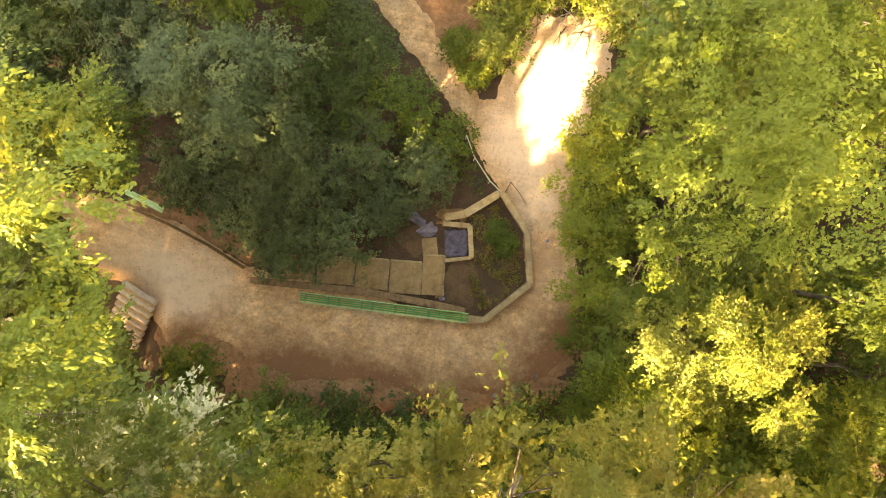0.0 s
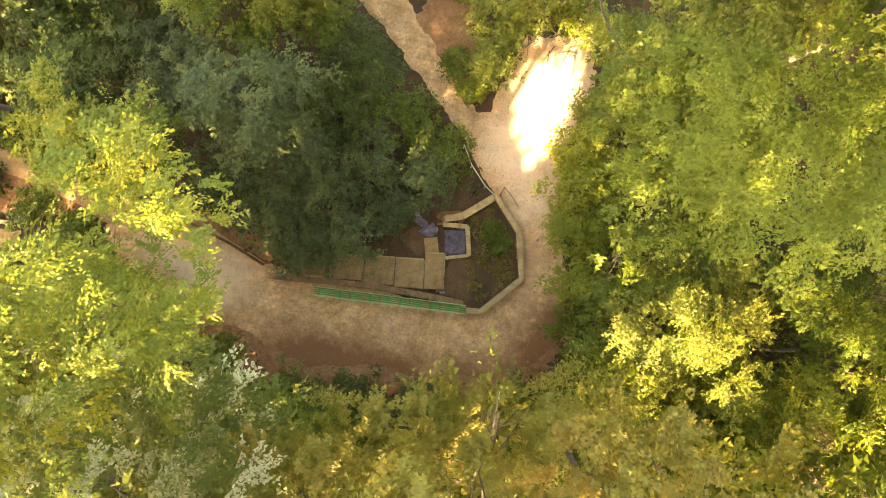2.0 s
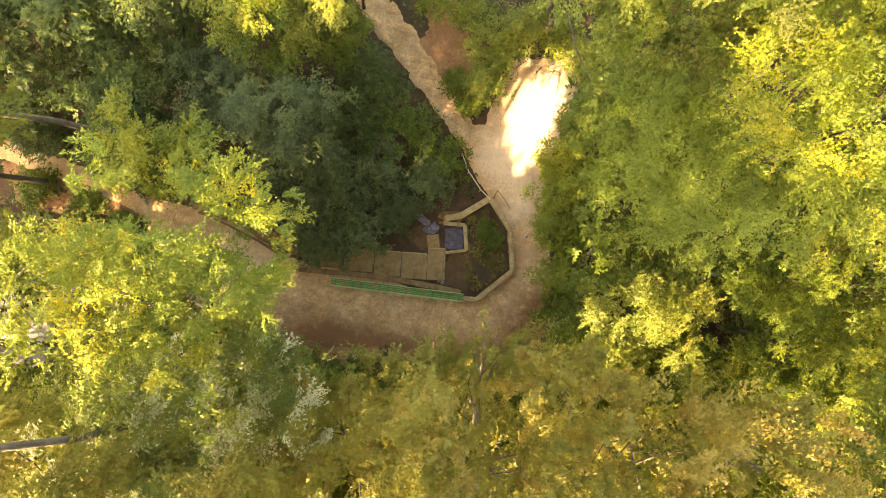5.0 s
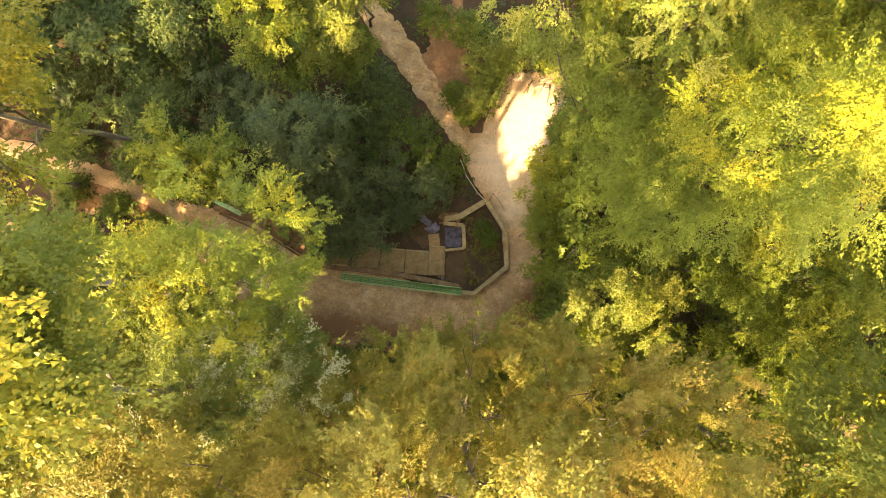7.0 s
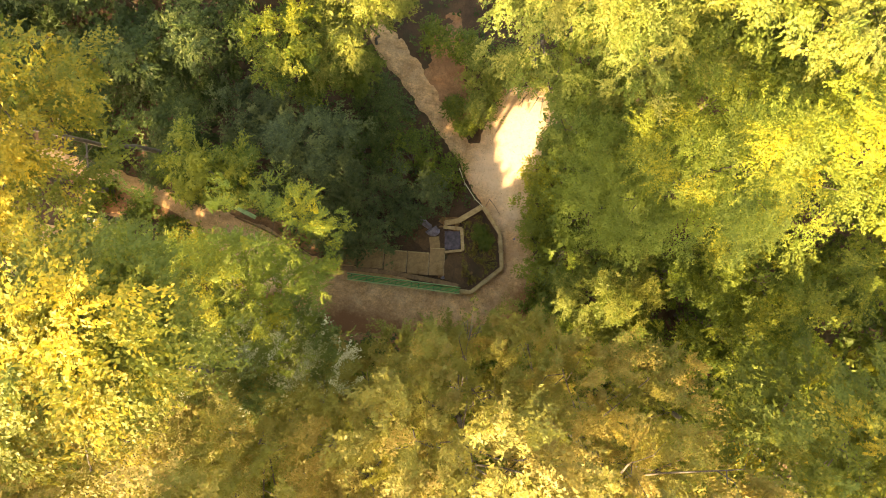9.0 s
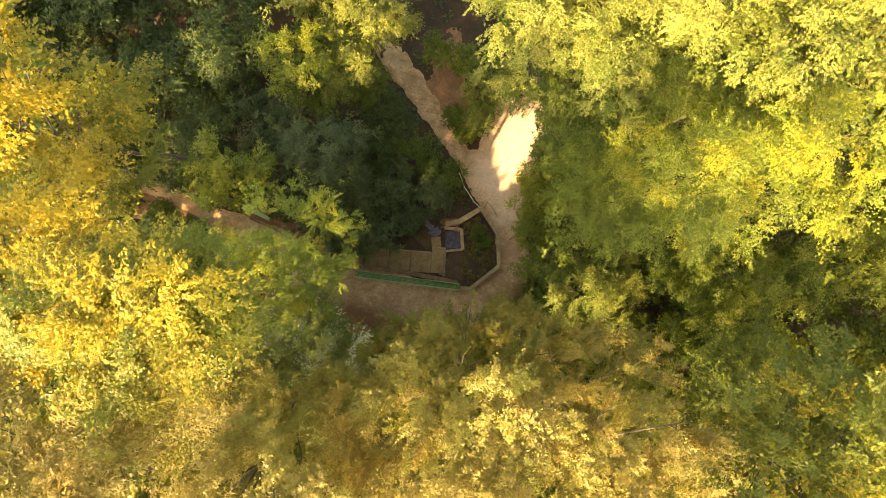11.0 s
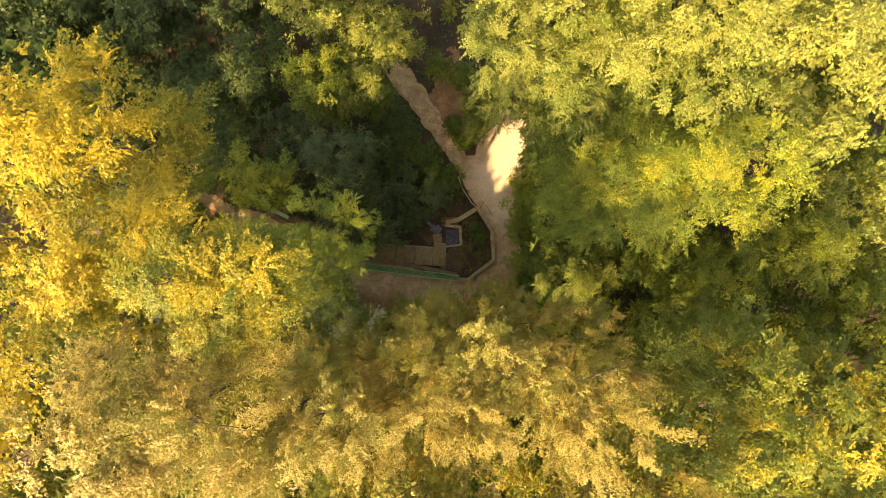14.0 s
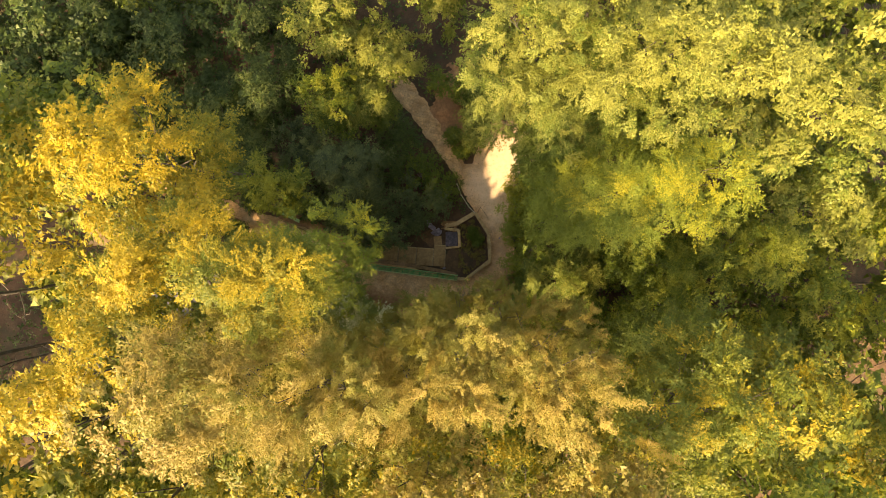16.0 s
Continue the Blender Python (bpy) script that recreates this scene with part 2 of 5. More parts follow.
LEFT_PATH = [(-12.6, 1.6), (-15.7, 2.3), (-20.1, 4.1), (-24.0, 5.55), (-32.0, 7.75), (-32.2, 6.9), (-24.2, 4.72), (-20.3, 3.2), (-16.2, 1.3), (-13.2, -0.6)]
RED_PATCH = [(-1.4, 11.4), (0.1, 9.2), (1.4, 7.3), (1.8, 9.0), (1.5, 11.5), (1.2, 15.0), (-0.4, 14.0)]
RED_EDGE = [(-13.2, -3.8), (-10.4, -3.4), (-8.6, -4.4), (-6.9, -4.9), (-2.4, -5.1), (1.8, -5.5), (4.0, -4.9), (5.0, -3.4), (6.4, -3.0), (6.0, -6.2), (2.4, -7.3), (-2.4, -7.4), (-7.6, -7.2), (-10.6, -6.4), (-13.4, -5.4)]
# where direct sun falls between the crowns on to the ground
SUNNY = [(3.35, 8.3), (3.6, 5.6), (4.2, 3.4), (4.9, 4.6), (5.9, 5.9), (6.5, 7.2), (6.9, 9.1), (6.1, 9.7), (5.3, 8.6), (4.6, 9.1), (4.0, 8.2)]
SUNNY_FLECK = [(4.75, 2.9), (5.2, 3.35), (4.9, 2.3), (4.55, 1.9)]
SUNNY_BAR = [(4.55, 0.7), (4.95, 1.9), (5.1, 1.9), (4.8, 0.6)]
SUNNY_YARD = [(-19.5, -3.2), (-18.6, -3.0), (-18.2, -3.4), (-18.5, -4.0), (-19.2, -4.1)]
# lower crowns that stand in the sun: place and breadth
SUNNY_CROWNS = [((9.2, -2.3, 10.2), 2.6), ((6.6, -2.4, 8.0), 1.9), ((5.7, 2.8, 7.0), 0.9), ((5.6, -0.4, 6.0), 0.9), ((-6.5, 15.5, 11.0), 2.5), ((-1.5, 16.5, 12.0), 2.0), ((-5.2, 11.4, 9.0), 2.4), ((-4.4, 13.0, 9.6), 2.0), ((-8.8, 11.6, 9.5), 1.7), ((-4.0, 0.4, 21.5), 0.9), ((9.6, 2.0, 25.0), 2.2)]
# leaves cut away along camera sight lines: eye height, eye place, ground kept visible
SIGHT_LOW = (30.2, (-0.02, -0.11), [(-4.2, 12.6), (-2.4, 10.0), (-0.7, 7.7), (0.9, 5.1), (1.9, 2.8), (0.4, 1.6), (-1.4, 1.7), (-1.1, -0.1), (-3.6, -0.4), (-8.2, -1.2), (-10.2, 0.6), (-9.1, -1.8), (-8.4, -4.7), (-6.9, -6.1), (-5.6, -6.4), (-4.2, -5.9), (-0.1, -5.9), (0.8, -4.7), (1.9, -4.4), (3.9, -5.9), (5.1, -5.1), (5.6, -3.6), (5.1, 0.5), (5.8, 3.4), (6.5, 6.8), (6.8, 9.4), (5.5, 10.0), (4.2, 8.3), (3.0, 6.7), (2.2, 6.8), (1.5, 9.1), (1.7, 12.6)])
SIGHT_MID = (35.2, (-0.05, -0.37), [(-4.4, 12.8), (-2.2, 10.1), (0.2, 7.0), (1.5, 4.3), (2.3, 2.8), (0.5, 1.6), (-1.5, 1.8), (-1.4, 0.6), (-4.2, -0.4), (-6.2, -1.4), (-6.9, -2.2), (-8.1, -3.7), (-7.3, -5.4), (-5.9, -5.8), (-3.2, -5.3), (0.5, -4.7), (1.5, -3.7), (3.2, -4.6), (5.0, -3.9), (5.2, -2.4), (4.8, -0.0), (5.6, 4.0), (6.6, 7.7), (6.7, 9.4), (4.9, 10.1), (3.7, 8.2), (2.2, 6.9), (1.3, 9.7), (2.4, 14.4), (0.2, 14.4), (-0.8, 12.1)])
SIGHT_MID_PATH = (35.2, (-0.05, -0.37), [(-23.8, 3.4), (-22.9, 4.5), (-19.7, 3.3), (-17.0, 2.7), (-13.0, 2.6), (-12.1, 2.0), (-8.9, -0.4), (-9.6, -1.2), (-11.6, 0.3), (-14.0, 0.5), (-16.3, 1.7), (-19.7, 1.9), (-23.4, 2.0)])
SIGHT_HIGH = (43.7, (-0.12, -0.68), [(-3.7, 12.8), (-1.6, 9.1), (0.5, 6.1), (2.2, 3.2), (-0.7, 1.3), (-0.9, -0.1), (-3.6, -0.6), (-5.3, -1.6), (-7.2, -3.1), (-7.6, -4.3), (-6.1, -5.4), (-4.0, -4.5), (-0.1, -4.5), (1.2, -3.1), (4.9, -3.0), (4.9, -0.1), (4.2, 2.0), (5.4, 4.5), (6.4, 8.2), (5.8, 9.5), (3.9, 8.9), (2.8, 7.0), (1.6, 10.7), (2.4, 14.1), (1.6, 15.3), (0.3, 10.9), (-2.0, 11.6)])
SIGHT_HIGH_PATH = (43.7, (-0.12, -0.68), [(-20.4, 3.6), (-17.8, 3.4), (-14.5, 2.0), (-10.7, 1.4), (-11.1, 0.8), (-16.2, 1.0), (-18.3, 1.6)])
SIGHT_TOP = (49.9, (-0.16, -0.67), [(-3.5, 12.1), (-0.8, 8.5), (1.6, 5.7), (2.5, 3.0), (0.1, 1.4), (-1.1, 0.9), (-1.3, -0.3), (-4.2, -0.5), (-4.9, -2.0), (-6.8, -2.9), (-7.0, -4.8), (-4.6, -5.6), (-2.2, -3.7), (0.6, -4.0), (4.4, -2.9), (4.8, -0.5), (4.4, 1.9), (5.6, 4.7), (5.9, 8.5), (4.4, 8.3), (3.0, 6.6), (1.8, 10.9), (2.0, 13.8), (0.6, 13.3), (-1.8, 11.6)])
SIGHT_TOP_PATH = (49.9, (-0.16, -0.67), [(-19.9, 2.8), (-14.7, 2.4), (-12.7, 2.4), (-11.1, 1.3), (-11.6, 0.6), (-15.6, 1.2), (-18.0, 1.7)])
SIGHT_TOP_WEST = (49.9, (-0.16, -0.67), [(-38.5, -3.0), (-35.9, -3.7), (-32.5, -7.8), (-33.0, -10.2), (-36.1, -12.1), (-38.4, -13.5)])
SIGHT_SHAFTS = [
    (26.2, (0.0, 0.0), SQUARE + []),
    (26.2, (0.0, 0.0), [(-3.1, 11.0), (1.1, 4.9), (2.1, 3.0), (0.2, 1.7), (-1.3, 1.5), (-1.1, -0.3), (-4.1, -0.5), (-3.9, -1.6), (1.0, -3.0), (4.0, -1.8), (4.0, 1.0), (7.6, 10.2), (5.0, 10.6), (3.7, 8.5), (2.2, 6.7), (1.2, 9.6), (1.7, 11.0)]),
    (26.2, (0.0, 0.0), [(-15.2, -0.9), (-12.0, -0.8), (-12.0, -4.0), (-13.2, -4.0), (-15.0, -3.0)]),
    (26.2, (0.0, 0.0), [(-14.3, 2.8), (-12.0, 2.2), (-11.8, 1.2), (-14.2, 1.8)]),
    SIGHT_LOW, SIGHT_MID, SIGHT_MID_PATH, SIGHT_HIGH, SIGHT_HIGH_PATH, SIGHT_TOP, SIGHT_TOP_PATH, SIGHT_TOP_WEST,
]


def kept_clear(x, y, z, wide=0.0):
    """True where leaves are left out: camera sight lines, camera path, and the sun's way on to the sunny ground."""
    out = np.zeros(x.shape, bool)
    for top, (cx, cy), poly in SIGHT_SHAFTS:
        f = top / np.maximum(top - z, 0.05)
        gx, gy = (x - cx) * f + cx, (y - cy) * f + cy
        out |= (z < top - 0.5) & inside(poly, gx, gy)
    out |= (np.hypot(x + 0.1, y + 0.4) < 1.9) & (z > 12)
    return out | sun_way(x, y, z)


def sun_way(x, y, z):
    """True where leaves are left out so that the sun reaches the chosen ground and lower crowns."""
    gx, gy = x - SUN_DIR.x / SUN_DIR.z * z, y - SUN_DIR.y / SUN_DIR.z * z
    out = np.zeros(x.shape, bool)
    for poly, margin, least in ((SUNNY, 0.32, 1.5), (SUNNY_FLECK, 0.1, 1.5), (SUNNY_BAR, 0.06, 1.5), (SUNNY_YARD, 0.15, 1.5)):
        out |= (inside(poly, gx, gy) | (edge_distance(poly, gx, gy) < margin)) & (z > least)
    for (px, py, pz), r in SUNNY_CROWNS:
        cx, cy = px - SUN_DIR.x / SUN_DIR.z * pz, py - SUN_DIR.y / SUN_DIR.z * pz
        out |= (np.hypot(gx - cx, gy - cy) < r) & (z > pz + 1.2)
    return out


def height(x, y):
    """The lie of the land: level square, falling ground below it, banks to the sides."""
    x, y = np.asarray(x, float), np.asarray(y, float)
    fall = -np.clip(-6.6 - y, 0, 14) * 0.28 * np.clip((x + 14) / 5, 0, 1)
    bank = np.clip(x - 6.6, 0, 22) * 0.20
    hill = np.clip(y - 1.0, 0, 25) * 0.10 * np.clip((-x - 3) / 6, 0, 1)
    yard = -1.6 * np.clip((-x - 12.1) / 2.2, 0, 1) * np.clip((-y - 0.9) / 1.8, 0, 1)
    wave = 0.12 * np.sin(x * 0.7 + 1.3) * np.cos(y * 0.6) * np.clip(np.hypot(x, y) / 14 - 0.6, 0, 1)
    return fall + bank + hill + yard + wave


def ground_z(x, y):
    return float(height(x, y))


# ---- ground ----
def build_ground():
    ax = np.concatenate([np.linspace(-900, -45, 12)[:-1], np.arange(-45, 45.01, 0.9), np.linspace(45, 900, 12)[1:]])
    n = len(ax)
    gx, gy = np.meshgrid(ax, ax, indexing="ij")
    near = np.hypot(gx, gy) < 60
    gz = np.where(near, height(np.clip(gx, -45, 45), np.clip(gy, -45, 45)), height(np.clip(gx, -45, 45), np.clip(gy, -45, 45)))
    rng = np.random.default_rng(3)
    gz = gz - 0.03 + rng.uniform(-0.02, 0.01, gz.shape)
    verts = np.stack([gx.ravel(), gy.ravel(), gz.ravel()], 1)
    i, j = np.meshgrid(np.arange(n - 1), np.arange(n - 1), indexing="ij")
    a = (i * n + j).ravel()
    faces = np.stack([a, a + n, a + n + 1, a + 1], 1)
    me = bpy.data.meshes.new("ground")
    me.from_pydata(verts.tolist(), [], faces.tolist())
    me.materials.append(LITTER)
    me.polygons.foreach_set("use_smooth", [True] * len(me.polygons))
    tagged(new("ground", me), "brown forest floor with dead leaves between the trees", "ground", kind="structure")


def sheet(name, poly, mat, lift, label, category, step=0.16, ragged=0.22):
    """A ragged-edged sheet of trodden earth that follows the land."""
    xs, ys = [p[0] for p in poly], [p[1] for p in poly]
    nx, ny = int((max(xs) - min(xs) + 1) / step), int((max(ys) - min(ys) + 1) / step)
    gx, gy = np.meshgrid(min(xs) - 0.5 + np.arange(nx) * step, min(ys) - 0.5 + np.arange(ny) * step, indexing="ij")
    wob = np.array([noise.noise(Vector((a * 0.9, b * 0.9, lift * 50))) + 0.6 * noise.noise(Vector((a * 3.1, b * 3.1, 4))) for a, b in zip(gx.ravel(), gy.ravel())]).reshape(gx.shape)
    d = edge_distance(poly, gx, gy) * np.where(inside(poly, gx, gy), 1, -1)
    e = d + wob * ragged
    keep = e > -0.55
    gz = height(gx, gy) + np.clip(e * 0.3, -0.14, lift) + wob * 0.012
    idx = -np.ones(gx.shape, int)
    idx[keep] = np.arange(keep.sum())
    verts = np.stack([gx[keep], gy[keep], gz[keep]], 1)
    quad = keep[:-1, :-1] & keep[1:, :-1] & keep[1:, 1:] & keep[:-1, 1:]
    faces = np.stack([idx[:-1, :-1][quad], idx[1:, :-1][quad], idx[1:, 1:][quad], idx[:-1, 1:][quad]], 1)
    me = bpy.data.meshes.new(name)
    me.from_pydata(verts.tolist(), [], faces.tolist())
    me.materials.append(mat)
    me.polygons.foreach_set("use_smooth", [True] * len(me.polygons))
    return tagged(new(name, me), label, category, kind="structure")


build_ground()
sheet("red_litter_patch", RED_PATCH, RED_LITTER, 0.015, "reddish dead leaves beside the forest path", "leaf litter", 0.2, 0.9)
sheet("square", SQUARE, DIRT, 0.04, "trodden tan dirt square and forest path", "path")
sheet("red_litter_edge", RED_EDGE, RED_LITTER, 0.012, "reddish dead leaves along the edge of the square", "leaf litter", 0.2, 1.3)
sheet("bare_earth", [(-24.2, 4.4), (-21.5, 3.9), (-18.5, 2.8), (-16.6, 1.5), (-19.2, 1.7), (-22.0, 2.0), (-23.6, 2.3)], RED_LITTER, 0.045, "bare reddish-brown earth below the side path", "earth", 0.2, 0.3)
sheet("lower_lane", [(-30.0, 1.4), (-26.5, 1.2), (-22.5, 1.1), (-20.8, 0.7), (-21.2, -0.2), (-24.0, -0.7), (-26.5, -0.6), (-30.0, -0.4)], DIRT, 0.05, "narrow brown dirt lane below the side path", "path", 0.2, 0.25)
sheet("side_path", LEFT_PATH, DIRT, 0.055, "narrow tan dirt path through the trees", "path")


# ---- trees ----
def leaves_mesh(name, pos, nrm, tone, size, mat, fine=False, along=None):
    """One small folded leaf blade at each place, facing about its normal."""
    n = len(pos)
    rng = np.random.default_rng(n)
    nrm = nrm + rng.normal(0, 0.27, (n, 3))
    nrm /= np.linalg.norm(nrm, axis=1, keepdims=True) + 1e-9
    t = rng.normal(0, 1, (n, 3)) if along is None else along + rng.normal(0, 0.3, (n, 3))
    t -= (t * nrm).sum(1, keepdims=True) * nrm
    t /= np.linalg.norm(t, axis=1, keepdims=True) + 1e-9
    b = np.cross(nrm, t)
    s = np.broadcast_to(np.asarray(size, float).reshape(-1, 1), (n, 1)) * rng.uniform(0.65, 1.3, (n, 1))
    w = s * rng.uniform(0.45, 0.7, (n, 1))
    k = 4 if fine else 3
    v = np.empty((n, k, 3), np.float32)
    if fine:
        v[:, 0] = pos - t * s
        v[:, 1] = pos + b * w * 0.85 + nrm * s * 0.12 - t * s * 0.1
        v[:, 2] = pos + t * s - nrm * s * 0.18
        v[:, 3] = pos - b * w * 0.85 + nrm * s * 0.12 - t * s * 0.1
    else:
        skew = rng.uniform(-0.5, 0.5, (n, 1))
        v[:, 0] = pos - t * s * (0.75 + skew * 0.5) + b * w * 1.15
        v[:, 1] = pos + t * s * 1.1 + b * w * skew
        v[:, 2] = pos - t * s * (0.75 - skew * 0.5) - b * w * 1.15
    me = bpy.data.meshes.new(name)
    me.vertices.add(n * k)
    me.vertices.foreach_set("co", v.ravel())
    me.loops.add(n * k)
    me.loops.foreach_set("vertex_index", np.arange(n * k, dtype=np.int32))
    me.polygons.add(n)
    me.polygons.foreach_set("loop_start", np.arange(n, dtype=np.int32) * k)
    me.update(calc_edges=True)
    at = me.attributes.new("tone", "FLOAT", "POINT")
    at.data.foreach_set("value", np.repeat(np.clip(tone, 0, 1).astype(np.float32), k))
    me.materials.append(mat)
    return me


def spray_leaves(rng, centres, outward, tint, per, radius, flat, tone_mid, tone_spread, rise=0.0, plume=False):
    """Leafy twigs: each centre gets a drooping, outward-reaching fan of leaves."""
    n = len(centres)
    up = outward * 0.55 + np.array([0, 0, 0.85])
    up += rng.normal(0, 0.25, (n, 3))
    up /= np.linalg.norm(up, axis=1, keepdims=True)
    reach = outward - (outward * up).sum(1, keepdims=True) * up + rng.normal(0, 0.25, (n, 3))
    reach -= (reach * up).sum(1, keepdims=True) * up
    reach /= np.linalg.norm(reach, axis=1, keepdims=True) + 1e-9
    if plume:
        reach = outward * 0.75 + np.array([0, 0, 0.7]) + rng.normal(0, 0.22, (n, 3))
        reach /= np.linalg.norm(reach, axis=1, keepdims=True)
        up = np.cross(reach, rng.normal(0, 1, (n, 3)))
        up /= np.linalg.norm(up, axis=1, keepdims=True)
    side = np.cross(up, reach)
    rad = radius * rng.uniform(0.55, 1.35, n)
    k = np.repeat(np.arange(n), per)
    m = len(k)
    along = rng.beta(1.5, 1.4, m) * 2 - 0.8
    fork = rng.integers(0, 5, m)
    spread = (np.array([-0.62, -0.3, 0.0, 0.3, 0.62]) + rng.normal(0, 0.1, (n, 5)))[k, fork]
    droop = rng.normal(0, 0.16, (n, 5))[k, fork]
    short = np.array([0.72, 0.9, 1.0, 0.9, 0.72])[fork]
    width = spread * (along + 0.8) * 0.72 + (1.0 - 0.5 * np.clip(along, 0, 1.2)) * rng.normal(0, 0.13, m)
    along = along * short
    lift = rng.normal(0, 0.1 if plume else flat, m) + droop * (along + 0.8) - (0 if plume else 0.22) * along ** 2
    if plume:
        width, along = width * 0.62, along * 1.5
    pos = centres[k] + (reach[k] * along[:, None] + side[k] * width[:, None] + up[k] * lift[:, None]) * rad[k][:, None]
    high = (centres[:, 2] - centres[:, 2].min()) / max(0.1, np.ptp(centres[:, 2])) - 0.6
    patch = np.array([noise.noise(Vector(c) * 0.45) for c in centres]) * 0.32
    tone = np.repeat(np.clip(tone_mid + tone_spread * (0.6 * tint + rng.normal(0, 0.35, n)) + patch + rise * high, 0, 1), per) + rng.normal(0, 0.14, m)
    face = up * 0.4 + reach * 0.5 + np.array([0, 0, 0.3]) if plume else up
    way = reach[k] + side[k] * (spread * 1.3 + rng.choice((-0.55, 0.55), m))[:, None]
    return pos, face[k], tone, way


def crown_points(rng, lobes, density, well=True, tuft=5, shift=(0, 0, 0), loose=1.0):
    """Twig places over the outer skin of a crown's rounded masses, gathered into tufts at the branch ends."""
    pts, out = [], []
    lob = np.array(lobes)
    for li, (cx, cy, cz, rx, ry, rz) in enumerate(lobes):
        area = 4 * math.pi * ((rx * ry) ** 1.6 / 3 + (rx * rz) ** 1.6 / 3 + (ry * rz) ** 1.6 / 3) ** (1 / 1.6)
        n = max(6, int(area * density / tuft))
        d = rng.normal(0, 1, (n, 3))
        d /= np.linalg.norm(d, axis=1, keepdims=True)
        d[:, 2] = np.where(d[:, 2] < -0.3, -d[:, 2], d[:, 2])
        r = rng.uniform(0.66, 1.06, (n, 1))
        p = np.array([cx, cy, cz]) + d * r * np.array([rx, ry, rz])
        deep = np.zeros(n, bool)
        for lj, l in enumerate(lob):
            if lj != li:
                deep |= (((p - l[:3]) / l[3:]) ** 2).sum(1) < 0.5
        pts.append(p[~deep])
        out.append(d[~deep])
    p, d = np.concatenate(pts), np.concatenate(out)
    n = len(p)
    k = np.repeat(np.arange(n), tuft)
    off = rng.normal(0, 1, (n * tuft, 3)) * np.array([0.27, 0.27, 0.16]) * loose
    dd = d[k] + off * 2.2 + np.array([0, 0, 0.15])
    dd /= np.linalg.norm(dd, axis=1, keepdims=True)
    pp = p[k] + off + dd * rng.uniform(0.0, 0.35, (n * tuft, 1)) * loose
    tint = rng.normal(0, 1, n)[k]
    ok = np.ones(len(pp), bool)
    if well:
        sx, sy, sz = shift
        ok = ~kept_clear(pp[:, 0] + sx, pp[:, 1] + sy, pp[:, 2] + sz)
    return pp[ok], dd[ok], tint[ok]


def make_lobes(rng, x, y, top, base, radius, count):
    """Rounded masses that together make an uneven crown."""
    h = top - base
    lobes = [(x, y, top - 0.24 * h, radius * 0.42, radius * 0.42, 0.22 * h)]
    for i in range(count):
        u = (i + 0.5) / count
        a = i * 2.4 + rng.uniform(-0.4, 0.4)
        prof = math.sin(math.pi * min(1.0, 0.18 + 0.80 * (1 - u) ** 0.8)) ** 0.6
        rr = radius * rng.uniform(0.24, 0.46)
        off = max(0.0, radius * prof - rr * 0.7) * rng.uniform(0.7, 1.25)
        zz = base + h * (0.10 + 0.78 * u) + rng.uniform(-0.04, 0.04) * h
        lobes.append((x + off * math.cos(a), y + off * math.sin(a), zz, rr * rng.uniform(0.85, 1.2), rr * rng.uniform(0.85, 1.2), rr * rng.uniform(0.7, 1.25)))
    return lobes


def woody(rng, x, y, top, base, lobes, girth, lean=(0, 0)):
    """Tapered trunk with a limb to each mass of the crown and forking branches."""
    bm = bmesh.new()
    z0 = ground_z(x + lean[0], y + lean[1]) - 0.3
    foot, tip = Vector((x + lean[0], y + lean[1], z0)), Vector((x, y, top - 0.26 * (top - base)))
    n = 9
    trunk = []
    for i in range(n):
        u = i / (n - 1)
        p = foot.lerp(tip, u) + Vector((rng.normal(0, 0.12), rng.normal(0, 0.12), 0)) * (1 if 0 < i < n - 1 else 0)
        trunk.append(p)
    radii = [girth * (1.35 if i == 0 else 1.0 - 0.85 * i / (n - 1)) for i in range(n)]
    tube(bm, trunk, radii, 9)
    limb = bmesh.new()
    for cx, cy, cz, rx, ry, rz in lobes:
        c = Vector((cx, cy, cz))
        if sun_way(np.array([cx]), np.array([cy]), np.array([cz]))[0]:
            continue
        s = min(0.93, max(0.2, (cz - z0 - 0.6 * (c - Vector((x, y, cz))).length - 0.8) / (tip.z - z0)))
        start = trunk[min(n - 1, int(s * (n - 1)))].lerp(trunk[min(n - 1, int(s * (n - 1)) + 1)], s * (n - 1) % 1)
        mid = start.lerp(c, 0.5) + Vector((rng.normal(0, 0.2), rng.normal(0, 0.2), -0.1))
        r = girth * 0.3 * (1.1 - 0.6 * s)
        tube(limb, [start, mid, c], [r, r * 0.7, r * 0.42], 5)
        for k in range(3 if top > 24 else 1):
            d = Vector(rng.normal(0, 1, 3))
            d.z = abs(d.z) * 0.7
            d.normalize()
            e = c + Vector((d.x * rx, d.y * ry, d.z * rz)) * 0.78
            m2 = c.lerp(e, 0.5) + Vector(rng.normal(0, 0.12, 3))
            tube(limb, [mid.lerp(c, rng.uniform(0.4, 1)), m2, e], [r * 0.45, r * 0.3, r * 0.1], 3)
    return bm, limb


TREES = 0
MASSES = []


